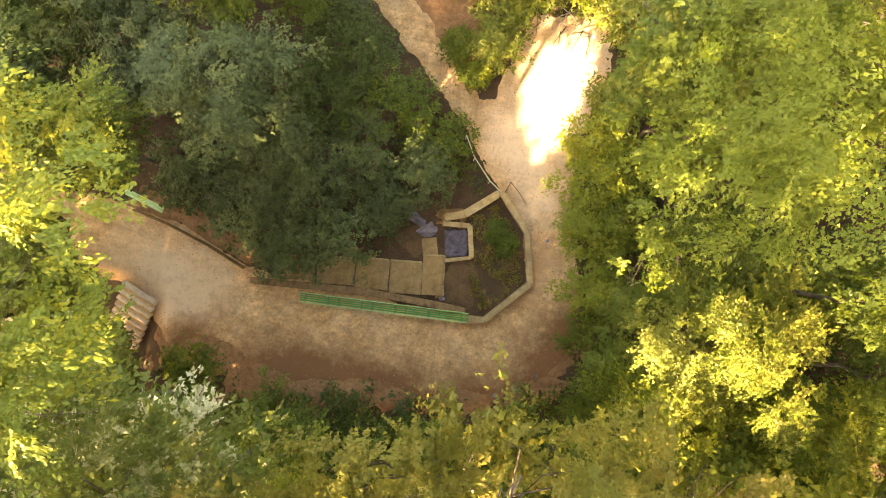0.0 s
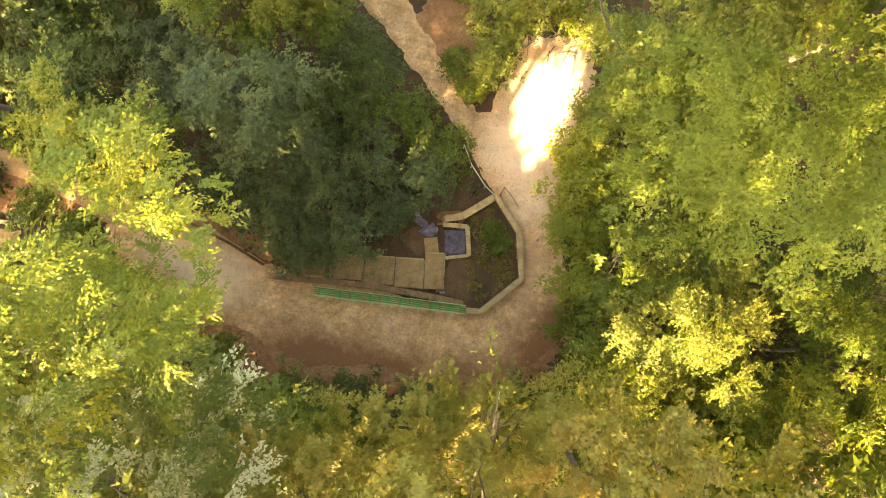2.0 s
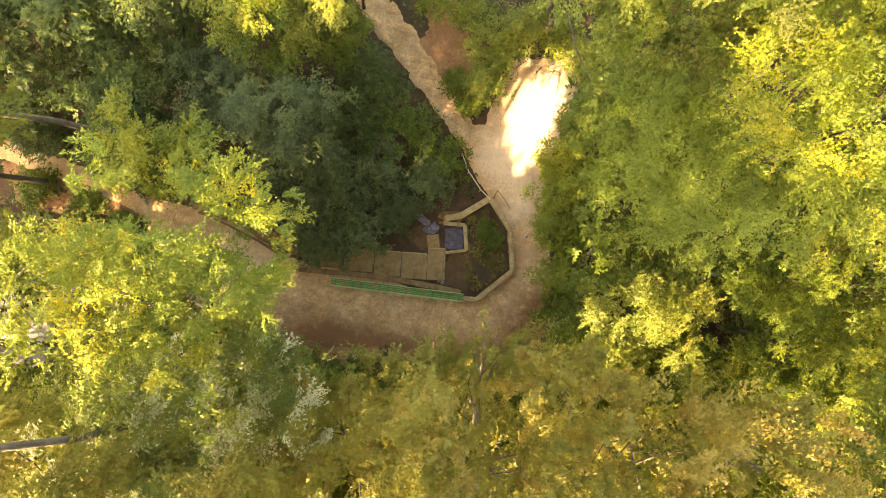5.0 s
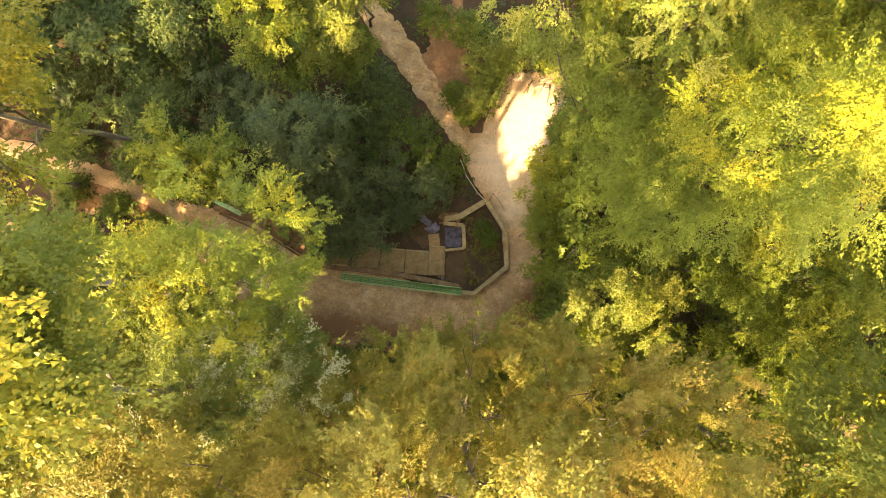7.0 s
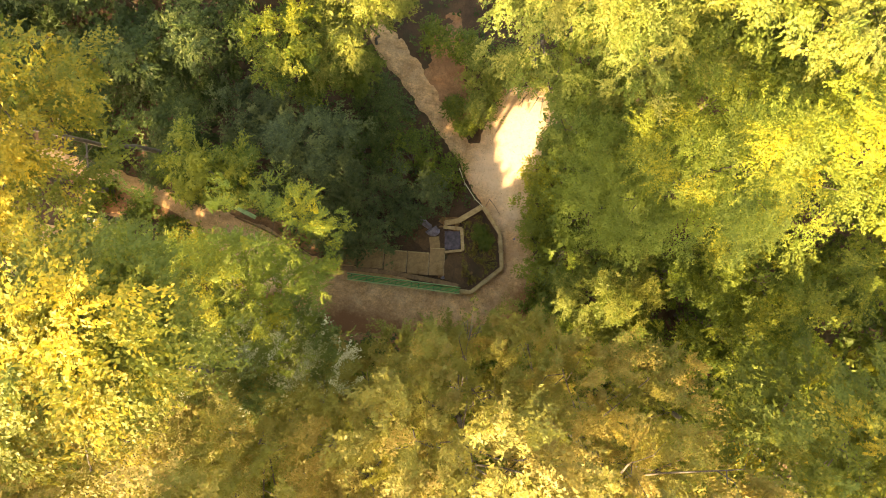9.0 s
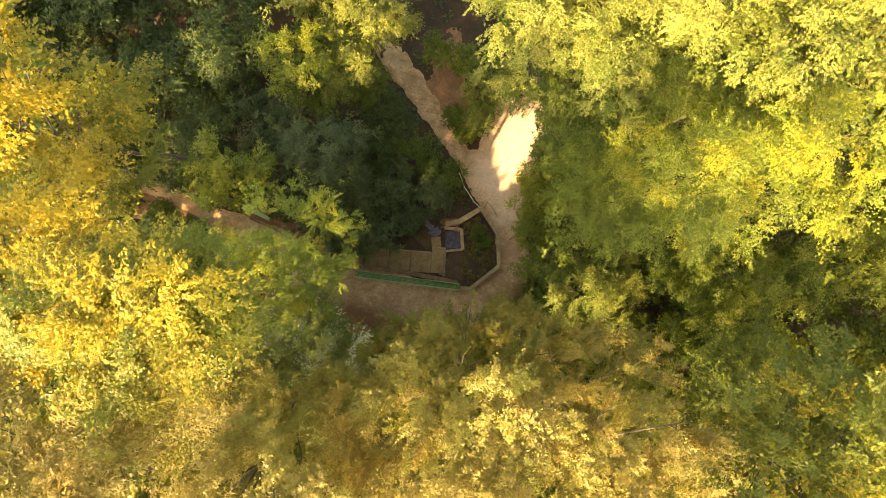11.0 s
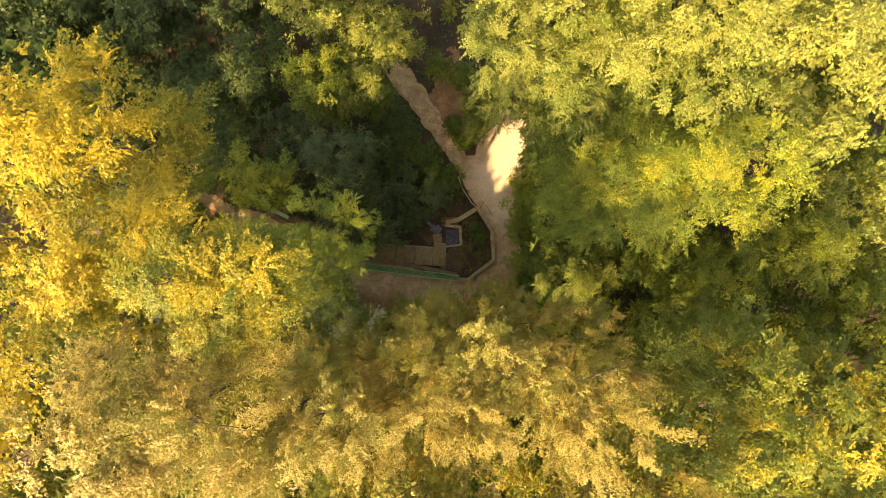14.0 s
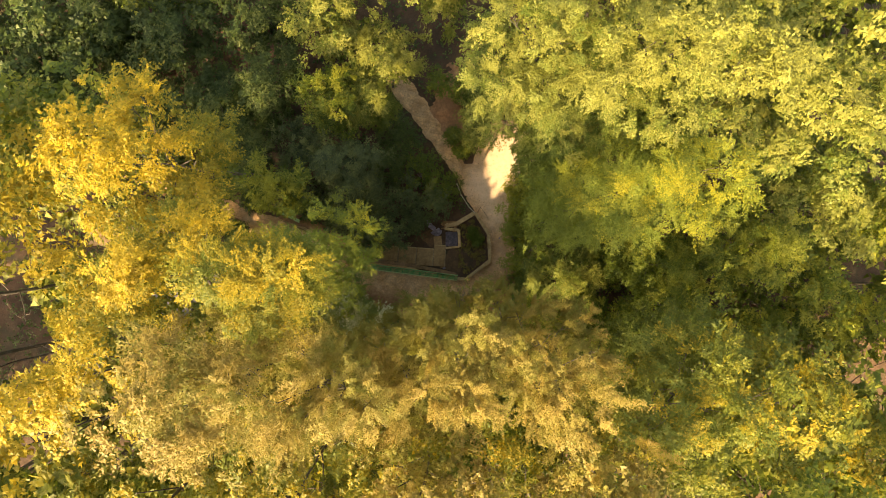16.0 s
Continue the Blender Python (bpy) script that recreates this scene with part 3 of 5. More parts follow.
def buried(c):
    """True for sprays that the tall crowns hide from the camera's path and that lie well away from it."""
    out = np.hypot(np.hypot(c[:, 0], c[:, 1]), np.minimum(c[:, 2] - 24.0, 0)) > 8.5
    m = np.array(MASSES)
    for level in (25.0, 34.0, 46.0):
        way = np.array([-0.1, -0.5, level]) - c
        run = np.linalg.norm(way, axis=1, keepdims=True)
        way = way / run
        thick = np.zeros(len(c))
        for d in (1.6, 2.6, 3.6, 5.0, 6.5, 8.5, 11.0):
            p = c + way * d
            hit = np.zeros(len(c), bool)
            for e in m:
                hit |= (((p - e[:3]) / e[3:]) ** 2).sum(1) < 1
            thick += hit & (run[:, 0] > d)
        out &= (thick >= 2) | (c[:, 2] > level)
    return out


def tree(kind, x, y, top, base, radius, palette, label, tone=0.5, spread=0.34, density=2.4, spray=0.5, cover=1.0, grow=1.0,
         lobes=9, extra=(), girth=None, lean=(0, 0), pale=False, well=True, group="", plume=False, tuft=4, rise=0.85, fine=False, least=0.031, radial=0.45):
    global TREES
    TREES += 1
    rng = np.random.default_rng(100 + TREES)
    ls = make_lobes(rng, x, y, top, base, radius, lobes) + [tuple(e) for e in extra]
    thing = new(kind)
    thing.location = (x + lean[0], y + lean[1], ground_z(x + lean[0], y + lean[1]))
    tagged(thing, label, "tree", group)
    girth = girth or 0.0058 * (top - ground_z(x, y)) + 0.025
    trunk, limb = woody(rng, x, y, top, base, ls, girth, lean)
    inv = Matrix.Translation(-thing.location)
    for nm, bm in (("trunk", trunk), ("branchwork", limb)):
        bmesh.ops.transform(bm, matrix=inv, verts=bm.verts)
        wood = part(nm, bm, PALE_BARK if pale else BARK, thing, smooth=True)
        if nm == "branchwork":
            tagged(wood, kind="stuff")
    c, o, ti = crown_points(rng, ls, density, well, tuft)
    stem = c - np.array([x, y, base + 0.35 * (top - base)])
    o = o * (1 - radial) + radial * stem / (np.linalg.norm(stem, axis=1, keepdims=True) + 1e-9)
    o /= np.linalg.norm(o, axis=1, keepdims=True) + 1e-9
    # leaf size follows distance from the camera's path; turned-away sides get fewer, larger leaves
    away = np.stack([-0.1 - c[:, 0], -0.4 - c[:, 1], np.maximum(26.0 - c[:, 2], 9.0)], 1)
    far = np.hypot(np.hypot(away[:, 0], away[:, 1]), np.maximum(26.0 - c[:, 2], 0))
    turned = (o * away).sum(1) / np.linalg.norm(away, axis=1) < -0.1
    keep = ~turned | (rng.uniform(0, 1, len(c)) < 0.4)
    c, o, ti, far, turned = c[keep], o[keep], ti[keep], far[keep], turned[keep]
    size = np.clip(0.0043 * grow * far, least, 0.2) * np.where(turned, 1.8 if math.hypot(x, y) > 12 else 1.25, 1.0)
    size = np.where(buried(c), np.maximum(size * 1.7, 0.06), size)
    per = np.maximum(6, (cover * 0.31 * (spray / 0.5) ** 2 / (1.33 * size ** 2)).astype(int))
    pos, nrm, tn, way = spray_leaves(rng, c, o, ti, per, spray, 0.07, tone, spread, rise, plume)
    me = leaves_mesh("crown", pos - np.array(thing.location), nrm, tn, np.repeat(size, per), LEAF[palette], fine, way)
    crown = new("crown", me)
    crown.parent = thing
    return thing, len(pos)


def shrub(x, y, top, radius, palette, label, tone=0.4, density=5.0, per=34, leaf=0.06, spray=0.36, kind="shrub", well=False, base=0.0, lobes=6):
    """A low bush: several thin stems and leafy masses down to the ground."""
    global TREES
    TREES += 1
    rng = np.random.default_rng(500 + TREES)
    g = ground_z(x, y)
    thing = new(kind)
    thing.location = (x, y, g)
    tagged(thing, label, "shrub")
    ls = [(0.0, 0.0, (top - g) * 0.55, radius * 0.62, radius * 0.62, (top - g) * 0.45)]
    stems = bmesh.new()
    for i in range(lobes):
        a = i * math.tau / lobes + rng.uniform(-0.4, 0.4)
        rr = radius * rng.uniform(0.38, 0.55)
        q = (math.cos(a) * (radius - rr * 0.8), math.sin(a) * (radius - rr * 0.8), (top - g) * rng.uniform(0.3, 0.75), rr, rr, min(rr, (top - g) * 0.4))
        ls.append(q)
        tube(stems, [Vector((rng.normal(0, 0.1), rng.normal(0, 0.1), -0.1)), Vector((q[0] * 0.4, q[1] * 0.4, q[2] * 0.6)), Vector(q[:3])], [0.035, 0.025, 0.01], 5)
    part("stem_cluster", stems, BARK, thing)
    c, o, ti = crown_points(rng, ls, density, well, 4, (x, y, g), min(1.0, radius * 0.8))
    pos, nrm, tn, way = spray_leaves(rng, c, o, ti, per, spray, 0.14, tone, 0.2)
    crown = new("foliage", leaves_mesh("foliage", pos, nrm, tn, leaf, LEAF[palette], along=way))
    crown.parent = thing
    return len(pos)


GOLD = "tall tree with golden yellow autumn leaves lit by sun"
AMBER = "tall tree with amber and ochre autumn foliage"
LIME = "tall broad tree with yellow-green leaves in sunlight"
GREEN = "green leafy tree at the edge of the square"
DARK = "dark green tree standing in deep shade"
# tall trees round the shaft: kind, x, y, top, crown base, radius, palette, label, tone, further masses, lean of the foot
TALL = [
    ("gold_tree", -13.6, 3.0, 27.6, 15, 3.5, "gold", GOLD, 0.62, ((-12.0, 4.1, 23.2, 1.5, 1.4, 1.1), (-14.2, 5.7, 23.3, 1.7, 1.4, 1.2), (-11.2, 3.7, 22.0, 1.0, 0.8, 0.9)), (-0.3, 2.4)),
    ("gold_tree", -11.6, -1.6, 29.4, 9.5, 3.0, "gold", GOLD, 0.58, ((-9.3, 0.0, 27.0, 1.0, 0.6, 0.8),), (-3.5, -4.6)),
    ("gold_tree", -15.2, -6.0, 30.0, 14, 3.4, "gold", GOLD, 0.7, (), (0, -1)),
    # the next two are added to block sun from the ash trees northward
    ("gold_tree", -17.5, -2.4, 24.0, 11, 2.4, "gold", GOLD, 0.5, (), (0.3, -0.2)),
    ("gold_tree", -18.6, -9.6, 27.0, 9, 3.0, "gold", GOLD, 0.5, (), (0, -1)),
    ("gold_tree", -9.2, -6.2, 32.2, 14, 3.5, "amber", AMBER, 0.36, ((-9.4, -4.2, 29.0, 1.5, 1.0, 1.3), (-6.7, -4.7, 29.2, 1.1, 0.8, 1.2)), (0, -2)),
    ("gold_tree", -6.0, -1.9, 31.0, 27.0, 1.25, "gold", GOLD, 0.3, ((-5.1, -1.9, 29.4, 0.6, 0.5, 0.6), (-8.2, -1.7, 29.8, 0.9, 0.7, 0.9), (-6.8, -0.3, 26.4, 0.7, 0.5, 0.7)), (-2.3, -6.6)),
    ("linden", -6.4, -1.0, 23.4, 17.0, 2.0, "beech", "slender tree with green to yellow leaves reaching over the path", 0.26,
     ((-3.8, 0.6, 20.7, 0.5, 0.4, 0.6), (-3.8, 0.0, 20.6, 0.5, 0.4, 0.7), (-4.0, -0.7, 20.3, 0.6, 0.5, 0.9), (-4.8, 0.7, 20.2, 0.7, 0.6, 0.7), (-3.6, -1.7, 20.0, 0.7, 0.6, 0.9), (-5.9, 0.4, 22.6, 0.6, 0.5, 0.6), (-4.4, -2.3, 18.8, 0.8, 0.7, 1.0), (-5.6, 1.3, 18.7, 0.9, 0.7, 0.8), (-6.2, -0.8, 21.9, 0.9, 0.8, 0.9), (-5.4, -2.6, 21.4, 1.0, 0.9, 1.1), (-7.8, -0.9, 22.2, 1.0, 0.9, 0.9)), (-3.4, -6.0)),
    ("poplar", -5.9, -4.6, 22.6, 9, 2.1, "poplar", "green tree flecked with pale silvery leaves below the square", 0.3, ((-4.5, -3.2, 17.6, 1.0, 0.8, 1.2),), (-0.8, -3.6)),
    ("birch", -5.0, -6.0, 33.0, 12, 2.6, "amber", AMBER, 0.4, ((-5.4, -4.9, 25.4, 1.0, 0.8, 1.2), (-3.6, -5.4, 29.5, 1.2, 1.0, 1.6)), (-1.2, -1.7)),
    ("birch", -2.4, -7.0, 28.4, 6, 2.2, "amber", AMBER, 0.5, ((-2.6, -4.6, 25.0, 1.0, 0.9, 1.4), (-1.6, -4.2, 15.2, 1.4, 0.9, 1.6), (-3.0, -4.8, 17, 1.4, 1.0, 1.8)), (2.6, -1.2)),
    ("birch", 0.7, -5.6, 32.4, 6, 2.4, "amber", AMBER, 0.32, ((0.9, -4.1, 29.0, 1.0, 0.9, 1.2), (-0.5, -4.2, 26.8, 1.0, 0.8, 1.5), (0.6, -3.4, 21.5, 1.5, 0.9, 1.6), (1.0, -2.9, 18.6, 1.2, 0.8, 1.4), (0.9, -2.8, 19.4, 0.9, 0.6, 0.8), (-0.7, -4.0, 27.4, 0.8, 0.6, 1.0), (-1.2, -3.7, 15.6, 1.1, 0.8, 1.3), (0.2, -5.0, 13, 1.6, 1.2, 1.8)), (0, -2.5)),
    ("birch", 4.5, -6.0, 32.0, 6, 2.6, "amber", AMBER, 0.5, ((3.3, -4.0, 28.4, 0.9, 0.8, 1.5), (3.3, -3.6, 22.2, 1.3, 0.9, 1.6), (2.6, -3.2, 20.4, 1.2, 0.9, 1.4), (5.2, -4.9, 22.0, 1.5, 1.2, 1.8), (5.8, -6.8, 29.6, 1.4, 1.3, 1.5), (3.8, -5.6, 14, 1.6, 1.2, 1.8)), (0, -2.1)),
    ("birch", -0.9, -10.6, 31.0, 9, 2.6, "amber", AMBER, 0.5, (), (0, -1)),
    ("birch", 6.8, -10.6, 31.0, 9, 2.6, "amber", AMBER, 0.5, (), (0, -1)),
    ("gold_tree", -6.0, -10.6, 31.5, 12, 2.9, "gold", AMBER, 0.4, (), (-1.2, -1)),
    ("linden", 11.4, -7.7, 28.0, 13, 3.9, "gold", "tall tree with dull green to yellow foliage", 0.1, ((10.6, -5.2, 25.6, 1.6, 1.2, 1.4), (8.4, -5.8, 21.6, 1.3, 1.2, 1.4), (8.6, -7.6, 25.0, 1.5, 1.4, 1.4)), (0, -1)),
    ("linden", 16.4, -8.2, 25.6, 12, 3.6, "gold", "tall tree with dull green to yellow foliage", 0.2, (), (0, -1)),
    ("beech", 8.9, 2.3, 26.9, 8, 2.5, "beech", "tall beech, golden on top and green below", -0.06,
     ((10.9, 2.7, 25.2, 1.5, 1.3, 1.0), (11.8, 2.2, 24.4, 0.9, 1.0, 0.8), (10.4, 1.0, 24.4, 1.2, 0.8, 0.9), (8.2, 0.8, 23.6, 1.2, 0.8, 1.2), (6.3, 1.4, 18.0, 1.1, 1.6, 1.5), (6.4, 2.7, 21.4, 1.2, 1.2, 1.4), (6.9, 0.9, 13.4, 1.3, 1.2, 1.4), (6.9, 3.2, 14, 1.5, 1.6, 2.0), (6.9, 1.8, 9.5, 1.4, 1.6, 1.8), (6.1, -0.8, 6.8, 0.7, 0.9, 1.0), (6.0, 0.9, 9.2, 0.6, 1.0, 1.2), (6.0, 2.8, 11.4, 0.6, 0.9, 1.4)), (0.9, 0.2)),
    ("hornbeam", 4.4, 8.0, 27.6, 18.2, 3.5, "lime", LIME, 0.3, ((2.2, 6.2, 25.0, 1.2, 1.0, 1.1), (4.0, 5.6, 24.6, 1.2, 0.9, 1.1), (5.4, 4.6, 23.6, 1.1, 0.9, 1.3), (4.8, 5.0, 18.8, 1.2, 1.0, 1.5), (3.5, 4.8, 19.0, 0.8, 0.6, 0.9), (2.6, 5.6, 21.6, 1.1, 0.9, 1.0), (5.7, 4.9, 11.4, 1.2, 1.1, 1.9)), (1.0, 3.6)),
    ("hornbeam", 9.2, 7.4, 29.0, 16.0, 3.6, "lime", LIME, 0.5, ((6.4, 6.0, 26.2, 1.4, 1.2, 1.1), (9.2, 5.3, 25.4, 1.5, 1.2, 1.2)), (1.0, 2)),
    ("hornbeam", 13.4, 6.8, 27.6, 13.0, 3.4, "lime", LIME, 0.6, ((14.6, 4.2, 22.6, 1.6, 1.3, 1.2),), (1, 1)),
    ("hornbeam", 18.6, 5.9, 25.5, 12.0, 3.4, "lime", LIME, 0.4, (), (1, 1)),
    ("hornbeam", 12.5, 12.8, 29.0, 15.0, 4.0, "lime", LIME, 0.56, (), (1, 1)),
    ("hornbeam", 5.6, 14.0, 28.0, 17.0, 4.0, "lime", LIME, 0.56, (), (1, 2)),
    ("hornbeam", 19.5, 12.0, 28.0, 14.0, 4.2, "lime", LIME, 0.64, (), (1, 1)),
]
for _, x, y, top, base, radius, _, _, _, extra, _ in TALL:
    MASSES += [(x, y, base + 0.58 * (top - base), radius * 0.75, radius * 0.75, 0.4 * (top - base))] + [tuple(e) for e in extra]
# twigs of each kind: sprays to the square metre, a spray's reach, sprays to a tuft, how much greener the lower leaves
# are, partly darkened for shade
TWIGS = {
    "gold_tree": dict(density=1.5, spray=0.52, tuft=4, cover=1.35, rise=1.15, least=0.034),
    "poplar": dict(density=2.2, spray=0.4, tuft=4, cover=1.4, rise=0.1, spread=0.5, least=0.027),
    "birch": dict(density=1.35, spray=0.56, tuft=3, rise=1.0, cover=1.4, least=0.03),
    "linden": dict(density=2.8, spray=0.32, tuft=3, girth=0.05, cover=1.5, rise=0.3, fine=True, least=0.027),
    "big_linden": dict(density=1.9, spray=0.46, tuft=4, cover=1.5),
    "beech": dict(density=1.7, spray=0.6, radial=0.75, tuft=2, girth=0.15, rise=1.9, cover=1.0, least=0.027),
    "hornbeam": dict(density=2.5, spray=0.42, tuft=2, cover=1.5, rise=1.4, least=0.034),
}
for kind, x, y, top, base, radius, pal, label, tone, extra, lean in TALL:
    twig = TWIGS[kind if (kind, y > -2) != ("linden", False) else "big_linden"]
    tree(kind, x, y, top, base, radius, pal, label, tone, extra=extra, lean=lean, lobes=18, plume=kind == "birch", grow=1.7 if y < -10 else 1.3 if y > 11 else 0.8 if kind == "beech" else 0.9 if kind == "birch" else 1.0, **twig)
# middle storey on the shaded sides
MIDDLE = [
    ("maple", 8.5, -2.5, 10.8, 2.5, 3.0, "lime", "mid-height tree with pale yellow-green leaves", 0.32),
    ("maple", 11.2, -5.4, 9.4, 2, 2.4, "green", GREEN, 0.3),
    ("maple", 12.8, -1.6, 18.4, 7, 2.2, "green", GREEN, 0.42),
    ("maple", 16.4, -0.3, 21.8, 8, 2.5, "green", GREEN, 0.5),
    ("maple", 14.6, -4.4, 14.5, 5, 2.6, "green", GREEN, 0.4),
    ("maple", 20.5, -2.6, 18.5, 7, 3.2, "green", GREEN, 0.45),
    ("maple", 20.2, 1.6, 21.5, 8, 3.0, "lime", GREEN, 0.5),
    ("maple", 12.8, 3.4, 20.0, 8, 2.6, "green", GREEN, 0.5),
    ("maple", 6.9, -5.2, 9.0, 1.5, 2.0, "green", GREEN, 0.4),
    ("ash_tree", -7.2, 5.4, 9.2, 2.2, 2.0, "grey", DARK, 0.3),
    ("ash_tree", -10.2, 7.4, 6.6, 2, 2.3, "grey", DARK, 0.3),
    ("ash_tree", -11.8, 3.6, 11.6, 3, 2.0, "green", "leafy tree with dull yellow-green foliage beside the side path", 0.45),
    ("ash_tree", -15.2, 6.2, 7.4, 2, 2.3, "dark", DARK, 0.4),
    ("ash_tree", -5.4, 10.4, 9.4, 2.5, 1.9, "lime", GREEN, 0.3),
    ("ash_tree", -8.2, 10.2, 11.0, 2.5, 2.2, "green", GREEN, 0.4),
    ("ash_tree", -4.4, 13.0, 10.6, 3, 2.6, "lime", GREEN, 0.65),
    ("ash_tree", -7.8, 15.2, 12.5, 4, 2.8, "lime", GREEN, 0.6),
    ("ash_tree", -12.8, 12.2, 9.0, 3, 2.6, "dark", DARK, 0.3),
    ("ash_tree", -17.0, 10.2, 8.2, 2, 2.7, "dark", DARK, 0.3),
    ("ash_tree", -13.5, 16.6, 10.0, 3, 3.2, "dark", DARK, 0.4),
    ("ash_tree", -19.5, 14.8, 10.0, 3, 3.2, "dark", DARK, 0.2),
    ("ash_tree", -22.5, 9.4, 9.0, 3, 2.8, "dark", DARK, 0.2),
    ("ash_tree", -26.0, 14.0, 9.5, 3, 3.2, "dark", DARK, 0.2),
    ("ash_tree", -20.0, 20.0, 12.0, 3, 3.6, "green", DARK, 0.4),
    ("ash_tree", 0.0, 17.5, 14.0, 4, 2.8, "lime", GREEN, 0.7),
    ("ash_tree", -8.5, 20.0, 15.0, 5, 3.6, "lime", GREEN, 0.4),
    ("linden", -10.4, -7.6, 10.5, 1.0, 2.6, "green", GREEN, 0.5),
    ("linden", -5.6, -8.2, 9.0, 0.5, 2.3, "green", GREEN, 0.4),
    ("linden", -13.6, -6.0, 8.2, 1.0, 1.9, "lime", GREEN, 0.4),
    ("linden", -18.0, -0.8, 13.0, 5, 1.9, "lime", GREEN, 0.6),
    ("linden", -15.9, -1.0, 5.4, 0.5, 1.3, "lime", GREEN, 0.4),
    ("linden", -14.3, -4.5, 5.4, -0.5, 1.7, "lime", GREEN, 0.35),
    ("hazel", 22.6, -7.4, 12.0, 1, 2.8, "green", GREEN, 0.4),
    ("hazel", 18.4, -12.6, 13.0, 1, 3.0, "green", GREEN, 0.4),
    ("hazel", 13.6, -13.4, 13.0, 0, 2.8, "green", GREEN, 0.4),
    ("hazel", 26.0, -15.4, 15.0, 2, 3.0, "green", GREEN, 0.4),
    ("hazel", 22.6, -13.8, 15.0, 2, 2.8, "green", GREEN, 0.4),
    ("hazel", 26.5, 4.8, 12.0, 2, 2.8, "green", GREEN, 0.4),
    ("linden", -8.8, -7.8, 20.0, 4, 2.4, "lime", GREEN, 0.5),
    ("linden", -12.8, -5.6, 21.0, 8, 2.6, "lime", GREEN, 0.55),
    # this hazel is added to keep the sun off the spring
    ("hazel", -4.6, -8.8, 11.5, -0.5, 2.2, "green", GREEN, 0.4),
    ("hazel", 10.0, -7.6, 10.0, 0, 2.4, "green", GREEN, 0.4),
    ("hazel", 13.6, -8.0, 10.0, 0, 2.6, "green", GREEN, 0.4),
    ("hazel", 17.6, -6.0, 11.0, 1, 2.6, "green", GREEN, 0.4),
    ("maple", 8.2, 4.6, 12.0, 2, 2.2, "lime", GREEN, 0.4),
    # the next nine hazels are added to block sun on square and side path
    ("hazel", -18.4, -7.2, 13.0, 1, 2.6, "green", GREEN, 0.5),
    ("hazel", -16.8, -10.6, 15.0, 1, 2.8, "green", GREEN, 0.5),
    ("hazel", -21.5, -6.6, 15.0, 2, 2.6, "lime", GREEN, 0.5),
    ("hazel", -0.6, -8.6, 12.4, -1, 2.0, "green", GREEN, 0.45),
    ("hazel", 4.4, -8.8, 12.4, -1, 2.1, "green", GREEN, 0.45),
    ("hazel", 8.6, -11.6, 13.5, -1, 2.6, "green", GREEN, 0.4),
    ("hazel", -0.4, -12.6, 14.0, -1, 2.6, "green", GREEN, 0.4),
    ("hazel", -26.5, -4.5, 13.0, 1, 2.6, "green", GREEN, 0.5),
    ("hazel", -22.6, -9.6, 14.0, 1, 2.8, "green", GREEN, 0.5),
    ("maple", 9.8, 7.6, 12.0, 3, 2.2, "lime", GREEN, 0.5),
    ("maple", 12.8, 9.8, 14.0, 4, 2.5, "green", GREEN, 0.5),
    ("maple", 16.4, 8.8, 15.0, 4, 2.6, "green", GREEN, 0.5),
    ("maple", 8.6, 12.4, 13.0, 4, 2.4, "green", GREEN, 0.5),
    ("maple", 24.0, -4.6, 17.0, 5, 3.0, "green", GREEN, 0.5),
    ("maple", 23.6, 1.4, 19.5, 6, 2.8, "green", GREEN, 0.5),
    ("maple", 20.6, -10.4, 22.0, 8, 3.0, "gold", GREEN, 0.3),
    # the remaining hazels are added to keep low sun off the square
    ("hazel", -3.8, -12.8, 12.0, -1, 2.6, "green", GREEN, 0.4),
    ("hazel", 4.6, -12.6, 12.0, -1, 2.6, "green", GREEN, 0.4),
    ("hazel", -7.6, -11.6, 13.5, -1.0, 2.8, "green", GREEN, 0.4),
    ("hazel", -2.6, -10.6, 13.0, -1.5, 2.6, "green", GREEN, 0.4),
    ("hazel", 1.8, -10.2, 13.0, -1.5, 2.6, "green", GREEN, 0.4),
    ("hazel", 6.4, -10.0, 13.0, -1.5, 2.8, "green", GREEN, 0.4),
    ("hazel", -17.5, -15.5, 15.0, 0, 2.8, "green", GREEN, 0.4),
    ("hazel", -6.2, -12.6, 9.0, -1.0, 2.2, "green", GREEN, 0.4),
    ("hazel", -12.0, -10.4, 15.5, -0.5, 2.8, "green", GREEN, 0.4),
    ("hazel", -5.0, -15.4, 13.0, 0, 3.2, "green", GREEN, 0.4),
    ("hazel", 1.5, -15.6, 13.0, 0, 3.2, "green", GREEN, 0.4),
    ("hazel", -12.5, -15.0, 14.0, 0, 3.2, "green", GREEN, 0.4),
    ("hazel", 8.0, -16.4, 13.0, 0, 3.2, "green", GREEN, 0.4),
]
for kind, x, y, top, base, radius, pal, label, tone in MIDDLE:
    coarse = kind == "hazel"
    tree(kind, x, y, top, base, radius, pal, label, tone, density=2.0, spray=0.5, lobes=11, cover=1.2 if coarse else 1.4, grow=1.45 if coarse else 0.58 if abs(x) < 18 and -9 < y < 3 else 0.68 if -16 < x < 1 and y < 14 else 0.9)
